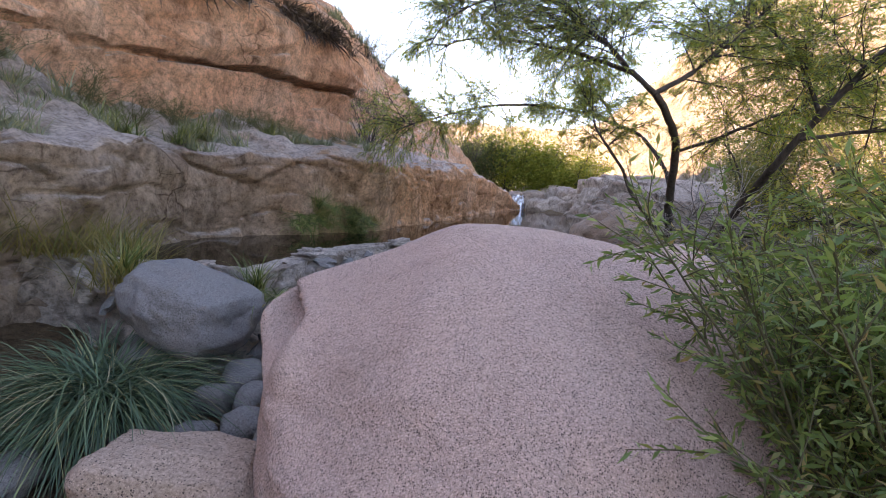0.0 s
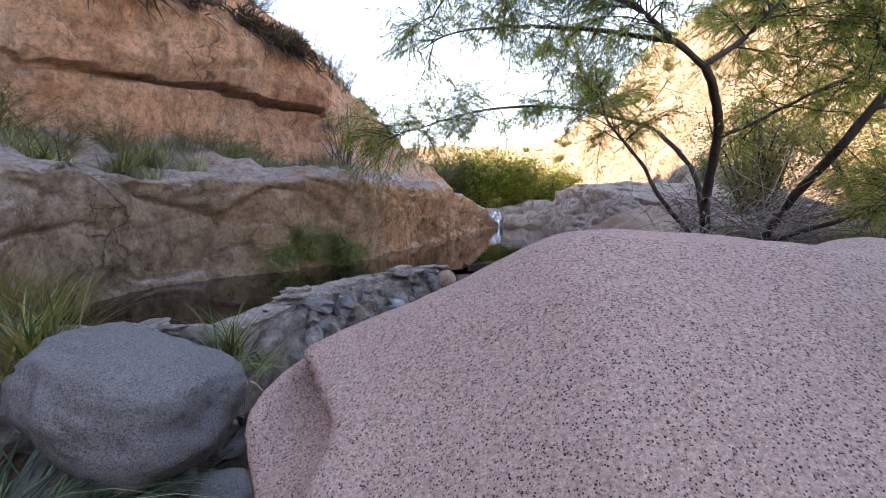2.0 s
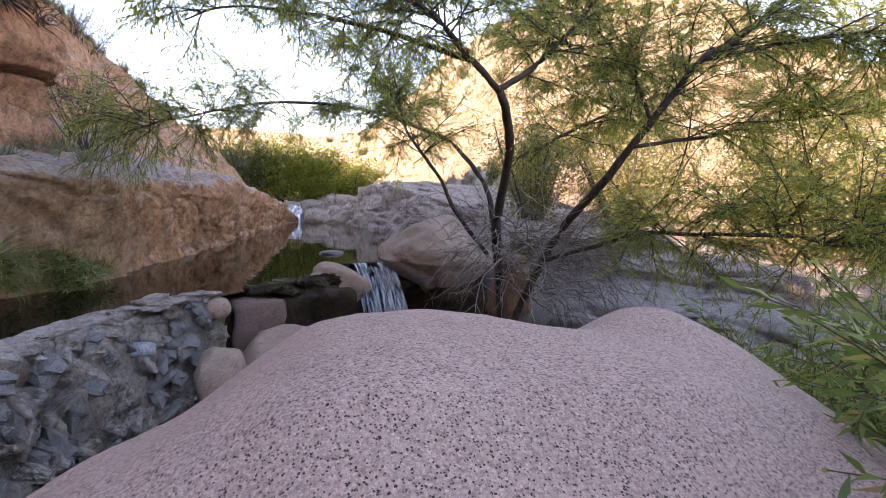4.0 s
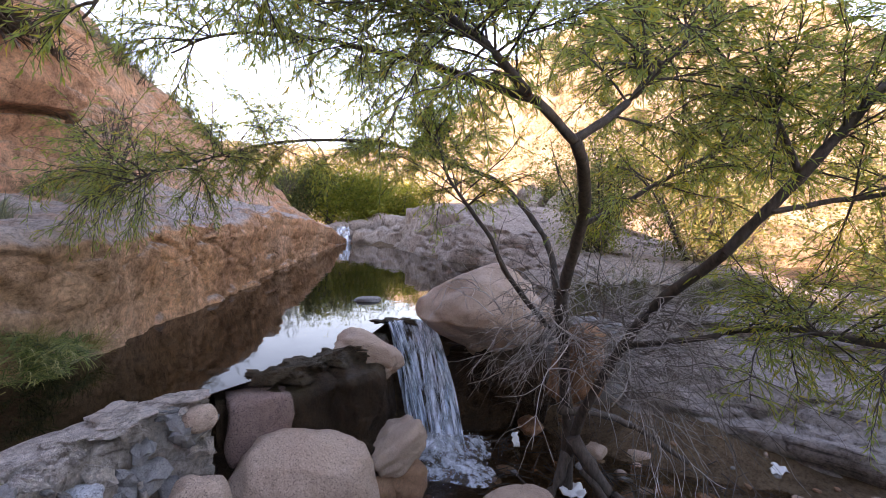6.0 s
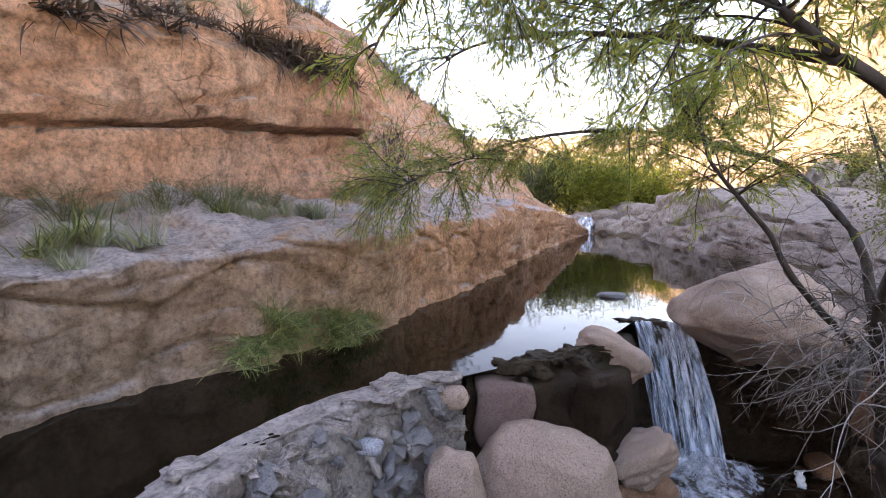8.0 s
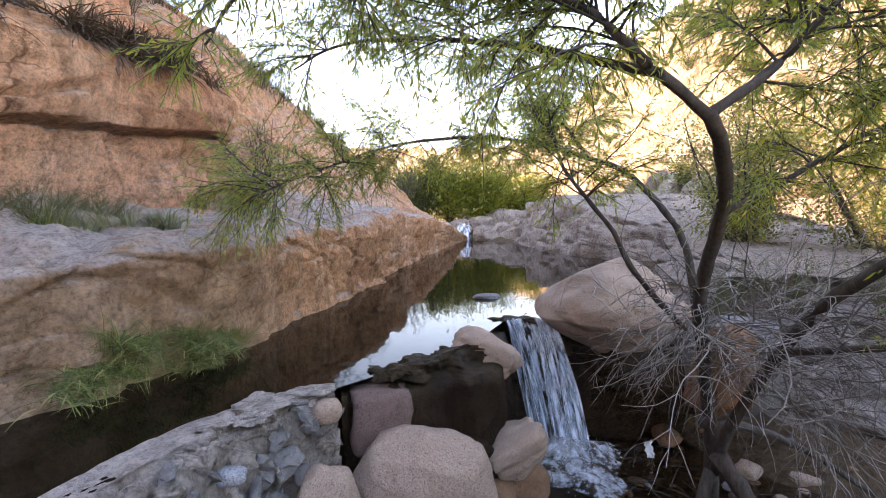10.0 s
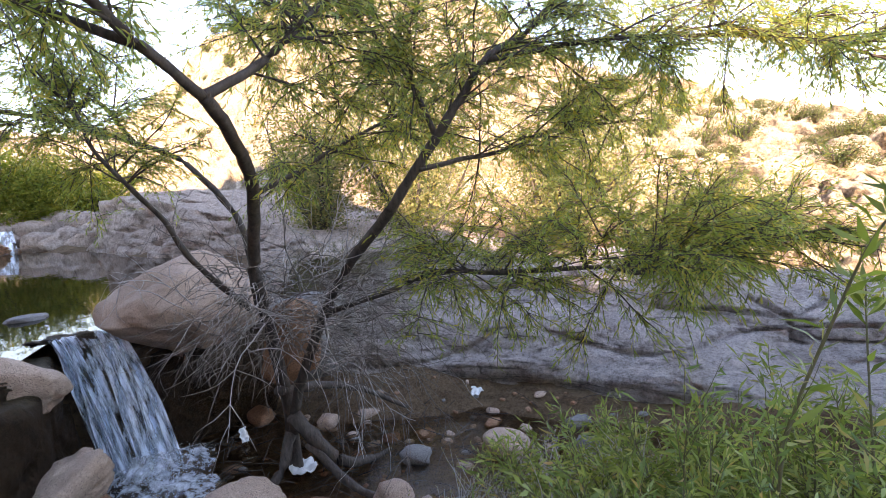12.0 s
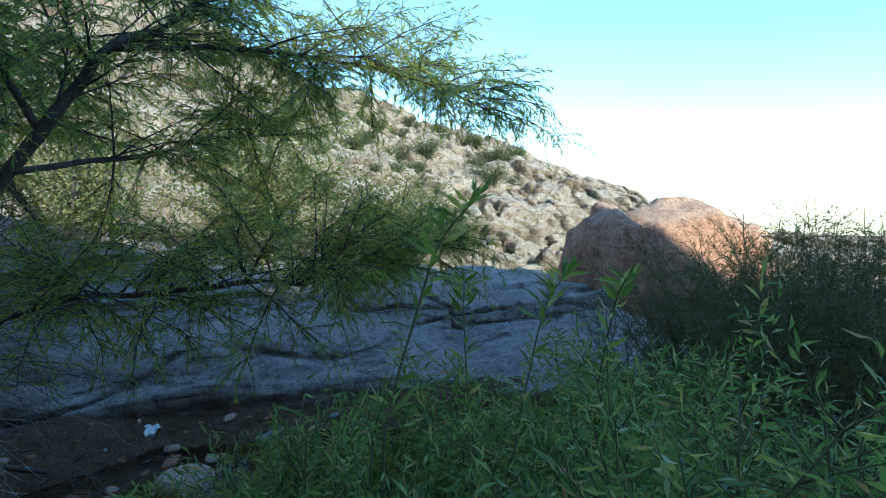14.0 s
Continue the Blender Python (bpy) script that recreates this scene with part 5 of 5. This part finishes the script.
for x, y, z, a in ((0.6, -0.5, -0.45, 20), (1.0, -0.2, -0.62, 75), (1.5, -0.9, -0.5, 260)):
    copy_thing(shoot, pose(x, y, z) @ pose(2.65, 0.33, 0, 0, 0, a) @ pose(-2.65, -0.33, 0))
dry = shrub("shrub", 0.75, 0.5, 22, 12, 0.035, 0.010, DRYGRASS, TWIG, "dry brownish seed-head shrub at the stream's edge", seed=14, m=pose(3.25, 1.75, -1.45), group="dry shrubs at the stream")
for x, y, z, a in ((3.9, 2.3, -1.6, 60), (2.75, 1.6, -1.3, 130), (4.4, 1.9, -1.55, 220), (2.5, 2.0, -1.3, 20), (2.2, 2.1, -1.4, 310), (3.0, 2.2, -1.5, 170), (3.4, 1.1, -1.0, 90), (2.6, 1.1, -0.95, 250)):
    copy_thing(dry, pose(x, y, z, 0, 0, a))

# green shrub and reeds at the near end of the ledge
copy_thing(bush_c, pose(-4.1, -0.7, -0.5, 0, 0, 83)).scale = (0.6, 0.6, 0.6)
copy_thing(bush_c, pose(-4.7, -1.6, -0.5, 0, 0, 133)).scale = (0.8, 0.8, 0.7)


# ---- grasses and rosettes ----
def tuft_mesh(name, n, length, width, mat, arch=1.0, spread=0.12, seed=1, lift=(0.5, 1.6), segs=5):
    """Arching blades, each a strip of several segments."""
    r = random.Random(seed)
    V, F = [], []
    for _ in range(n):
        a = r.uniform(0, 2 * math.pi)
        p = Vector((r.gauss(0, spread), r.gauss(0, spread), 0))
        d = Vector((math.cos(a), math.sin(a), r.uniform(*lift))).normalized()
        L = length * r.uniform(0.5, 1.15)
        s = d.cross(Vector((0, 0, 1))).normalized() * width * r.uniform(0.6, 1.2) * 0.5
        o = len(V)
        for k in range(segs + 1):
            w = 1 - (k / segs) ** 1.6 * 0.92
            V.extend((p + s * w, p - s * w))
            d = (d + Vector((r.gauss(0, 0.04), r.gauss(0, 0.04), -0.24 * arch))).normalized()
            p = p + d * L / segs
        F.extend((o + 2 * k, o + 2 * k + 1, o + 2 * k + 3, o + 2 * k + 2) for k in range(segs))
    return mesh_from(name, V, F, mat)


thing("grass_tuft", tuft_mesh("grass_tuft", 1700, 1.0, 0.011, GRASS, 1.1, 0.12, 1, (0.5, 2.0), 7), "large arching tuft of long dark green grass", "grass", m=pose(-2.45, -0.58, -0.62))
thing("grass_tuft", tuft_mesh("grass_tuft", 700, 0.75, 0.011, GRASS, 1.2, 0.12, 2, (0.5, 2.0), 7), "arching tuft of dark green grass by the creek stones", "grass", m=pose(-2.95, -1.35, -0.66))
small = [tuft_mesh("grass_tuft", 90, 0.45, 0.012, LEDGEGRASS, 0.8, 0.05, 11, (1.0, 3.0)), tuft_mesh("grass_tuft", 170, 0.50, 0.006, DRYGRASS, 0.9, 0.08, 12, (0.9, 2.5)),
         tuft_mesh("grass_tuft", 120, 0.40, 0.013, LEDGEGRASS, 1.3, 0.13, 13, (0.2, 1.6))]
for x, y, z, k, s, lab in ((-3.1, 0.28, 0.0, 0, 1.0, "thin green grass tuft growing on the dam"), (-2.1, 0.52, -0.05, 0, 0.8, "thin green grass tuft between boulder and dam"),
                           (-2.05, 0.42, -0.1, 2, 0.9, "drooping grass tuft between boulder and dam"), (-3.75, 0.75, 0.05, 1, 1.4, "dry yellow grass clump at the pool's edge"), (-4.0, 0.45, 0.05, 1, 1.6, "dry yellow grass clump at the pool's edge"),
                           (-3.9, 1.25, 0.0, 1, 1.2, "dry yellow grass clump at the pool's edge"), (-4.3, 0.0, 0.1, 1, 1.8, "tall dry reed clump at the pool's edge"), (-4.6, -0.5, 0.1, 1, 1.9, "tall dry reed clump at the pool's edge"), (-3.1, 0.25, -0.1, 1, 1.5, "dry yellow grass clump on the dam")):
    c = thing("grass_tuft", small[k], lab, "grass", "grass tufts along the dam", m=pose(x, y, z, 0, 0, R.uniform(0, 360)))
    c.scale = (s, s, s)
for k in range(26):
    y = R.uniform(3.9, 5.7)
    z = R.uniform(0.02, 0.25) + (0.35 * max(0, 1 - abs(y - 4.5) / 0.8) if R.random() < 0.5 else 0)
    c = thing("grass_tuft", small[R.choice((0, 2, 2, 1))], "green grass hanging from the foot of the ledge", "grass", "grass along the ledge", m=pose(waterline(y) + 0.06, y, z, 0, 35, R.uniform(-40, 40)))
    s = R.uniform(0.5, 0.9)
    c.scale = (s, s, s)

rosette = [tuft_mesh("rosette", 80, 0.32, 0.014, BROMEL, 0.6, 0.03, 21, (0.0, 2.0)), tuft_mesh("rosette", 100, 0.27, 0.011, BROMEL, 0.5, 0.05, 22, (0.1, 2.4)), tuft_mesh("rosette", 90, 0.3, 0.014, LEDGEGRASS, 0.5, 0.06, 23, (0.4, 2.2))]
dead = [tuft_mesh("dry_rosette", 80, 0.34, 0.02, DEADPLANT, 0.9, 0.08, 31, (-0.3, 1.6)), tuft_mesh("dry_rosette", 90, 0.26, 0.014, DEADPLANT, 0.7, 0.08, 32, (-0.2, 2.0))]


def ledge_z(y, back):
    """Height of the ledge's top that far behind its edge."""
    p = Vector((waterline(y) - back, y, 0))
    h = ledge_top(y)
    z = h * float(np.interp(back, [0.16, 0.6, 1.4, 2.3, 3.2], [1.0, 1.03, 1.12, 1.3, 1.6])) + 0.7 * ease(0.7, 2.3, back) * ease(4.5, 1.0, y)
    return z + 0.35 * 0.55 * 0.16 * fbm((p.x, p.y, z), 0.55, 5)


CLUMPS = [(3.2, 0.8, 0.22, 9), (5.4, 1.65, 0.35, 9), (6.5, 1.6, 0.3, 7), (8.4, 1.7, 0.45, 8), (1.9, 0.9, 0.22, 5), (1.3, 1.5, 0.3, 7), (0.5, 0.7, 0.3, 6), (-0.4, 1.2, 0.5, 9), (-1.6, 1.0, 0.5, 7), (-2.6, 1.2, 0.5, 6), (4.2, 1.9, 0.35, 6), (0.6, 2.0, 0.6, 8)]
for cy, cb, cs, y in [(c[0], c[1], c[2], 0) for c in CLUMPS for _ in range(int(c[3] * 1.6))]:
    y = R.gauss(cy, cs)
    back = max(0.4, R.gauss(cb, cs * 0.7))
    q = 2 if R.random() < (0.4 if min(abs(y - 3.1), abs(y - 1.9)) < 0.3 else 0.06) else R.choice((0, 1, 1))
    s = R.uniform(0.75, 1.5)
    c = thing("rosette", rosette[q], "spiky grey-green rosette growing on the rock ledge", "plant", "rosettes on the ledge", m=pose(waterline(y) - back, y, ledge_z(y, back) - 0.04, R.uniform(-12, 12), R.uniform(-12, 12), R.uniform(0, 360)))
    c.scale = (s, s, s)
for k in range(60):
    y = R.choice((R.gauss(5.6, 0.9), R.gauss(7.2, 0.4), R.gauss(6.2, 1.6)))
    s_ = R.uniform(0.465, 0.55)
    p = cliff_point(y, s_)
    c = thing("dry_rosette", dead[R.randrange(2)], "dark dry spiky plant hanging on the cliff shelf", "plant", "dry plants on the cliff", m=pose(p[0], p[1], p[2] - 0.03, R.uniform(-20, 20), R.uniform(0, 35), R.uniform(0, 360)))
    s = R.uniform(1.1, 2.0)
    c.scale = (s, s, s)
for k in range(70):
    y = R.uniform(2, 20)
    s_ = R.uniform(0.58, 0.8)
    p = cliff_point(y, s_)
    c = thing("rosette", rosette[R.randrange(3)], "grey-green desert plant rooted high on the cliff", "plant", "plants high on the cliff", m=pose(p[0], p[1], p[2] - 0.03, R.uniform(-20, 20), R.uniform(0, 30), R.uniform(0, 360)))
    s = R.uniform(0.9, 2.2)
    c.scale = (s, s, s)

for y, back, s in ((1.0, 1.7, 0.24), (2.2, 1.6, 0.22), (2.8, 1.5, 0.2), (3.6, 1.7, 0.2), (4.5, 1.75, 0.2), (5.2, 1.9, 0.2), (6.0, 1.9, 0.17), (-0.2, 1.8, 0.26), (8.0, 1.9, 0.16)):
    copy_thing(bush_c, pose(waterline(y) - back, y, ledge_z(y, back) - 0.05, 0, 0, 70 * y)).scale = (s * 2.2, s * 2.2, s * 1.25)

# bare shrub at the nose of the cliff, shrubs on the ridge
bare = thing("bare_shrub", None, "leafless grey-brown shrub at the corner of the cliff", "shrub", m=pose(-4.35, 9.6, 1.6))
bs, lv = Soup(), []
for k in range(34):
    path = droop_path((R.gauss(0, 0.1), R.gauss(0, 0.1), 0), (R.gauss(0, 0.35), R.gauss(0, 0.35), 1), R.uniform(1.2, 2.3), 8, 0.02)
    bs.add(tube(path, 0.014, 0.004, 4))
    spray(path, lv, 9, 0.45, 0.14, 0.03, 0.012, 0.0, bs, 1.0)
tagged(part("branchwork", bs.mesh("branchwork", BARK), bare), kind="stuff")
leaf_part("sparse_leaves", lv, DARKSHRUB, bare)
ridge = shrub("shrub", 1.3, 1.2, 20, 14, 0.05, 0.016, DARKSHRUB, BARK, "scrubby grey-green bush on the cliff's ridge", seed=8, m=pose(*cliff_point(12.5, 0.6)), group="bushes on the ridge", gap=0.035)
for y, s_, s in ((11.3, 0.5, 0.9), (13.4, 0.66, 1.0), (14.5, 0.55, 0.9), (16.0, 0.62, 1.1), (18.5, 0.6, 1.0), (10.6, 0.4, 0.9), (21, 0.62, 1.1), (10.3, 0.72, 1.2), (12.0, 0.2, 0.6), (24, 0.7, 1.3), (9.8, 0.15, 0.7)):
    p = cliff_point(y, s_)
    c = copy_thing(ridge, pose(p[0], p[1], p[2] - 0.1, 0, 0, R.uniform(0, 360)))
    c.scale = (s, s, s)

# ---- trees beyond the pool ----
def far_tree(loc, height, width, mat, label, seed, n=2600, leaf=0.16):
    r = random.Random(seed)
    ob = thing("tree", None, label, "tree", "trees at the head of the gorge", m=pose(*loc))
    st, lv = Soup(), []
    for _ in range(16):
        a = r.uniform(0, 6.28)
        path = droop_path((0, 0, 0), (math.cos(a) * width / height * r.uniform(0.2, 0.8), math.sin(a) * width / height * r.uniform(0.2, 0.8), 1), height * r.uniform(0.7, 1.0), 8, 0.02, r)
        st.add(tube(path, 0.07, 0.012, 5))
        for _ in range(n // 16):
            k = r.uniform(0.25, 1) * 8
            i = min(int(k), 7)
            q = path[i].lerp(path[i + 1], k - i) + Vector((r.gauss(0, 0.28), r.gauss(0, 0.28), r.gauss(0, 0.25))) * width * 0.45
            lv.append((q, Vector((r.gauss(0, 1), r.gauss(0, 1), r.gauss(-0.2, 0.7))), leaf * r.uniform(0.6, 1.3), leaf * 0.45))
    part("trunk", st.mesh("trunk", BARK), ob)
    leaf_part("crown", lv, mat, ob)
    return ob


far_tree((-1.6, 33, 0.9), 4.6, 4.2, FARLEAF, "sunlit yellow-green tree at the head of the gorge", 41, 11000, 0.2)
far_tree((0.9, 34.5, 0.9), 4.6, 4.2, FARLEAF, "sunlit yellow-green tree at the head of the gorge", 42, 11000, 0.2)
far_tree((-3.6, 31.5, 1.0), 4.5, 2.8, DARKSHRUB, "dull olive tree shading the gorge's head", 43, 9000, 0.2)
far_tree((3.6, 37, 0.9), 4.4, 4.2, FARLEAF, "sunlit yellow-green tree at the head of the gorge", 44, 9000, 0.2)
far_tree((9.5, 11.5, -0.3), 5.0, 3.4, BACKLEAF, "yellowing tree behind the willow", 45, 12000, 0.11)
far_tree((7.3, 13.5, 0.0), 4.6, 3.0, BACKLEAF, "yellowing tree behind the willow", 46, 11000, 0.11)
far_tree((10.5, 7.0, -0.3), 3.8, 3.0, BACKLEAF, "yellowing tree behind the willow", 47, 12000, 0.10)
far_tree((10.5, 3.8, -0.5), 2.6, 2.6, BACKLEAF, "low yellow-green tree behind the slab", 48, 9000, 0.09)

# shrubs dotted over the sunlit hillside
hill_bush = far_tree((0, 0, -40), 1.6, 1.8, DARKSHRUB, "rounded olive desert bush on the sunlit slope", 51, 1500, 0.13)
hill_bush["group"] = "bushes on the hillside"
hill_bush["category"] = "bush"
first = True
for k in range(170):
    az, s = R.uniform(-10, 84), R.uniform(0.05, 1.0) ** 0.8
    p = hill_point(az, s)
    m = pose(p[0], p[1], p[2] - 0.2, 0, 0, R.uniform(0, 360))
    c = hill_bush if first else copy_thing(hill_bush, m)
    first = False
    c.matrix_basis = m
    q = R.uniform(0.5, 1.3)
    c.scale = (q, q, q * 0.9)
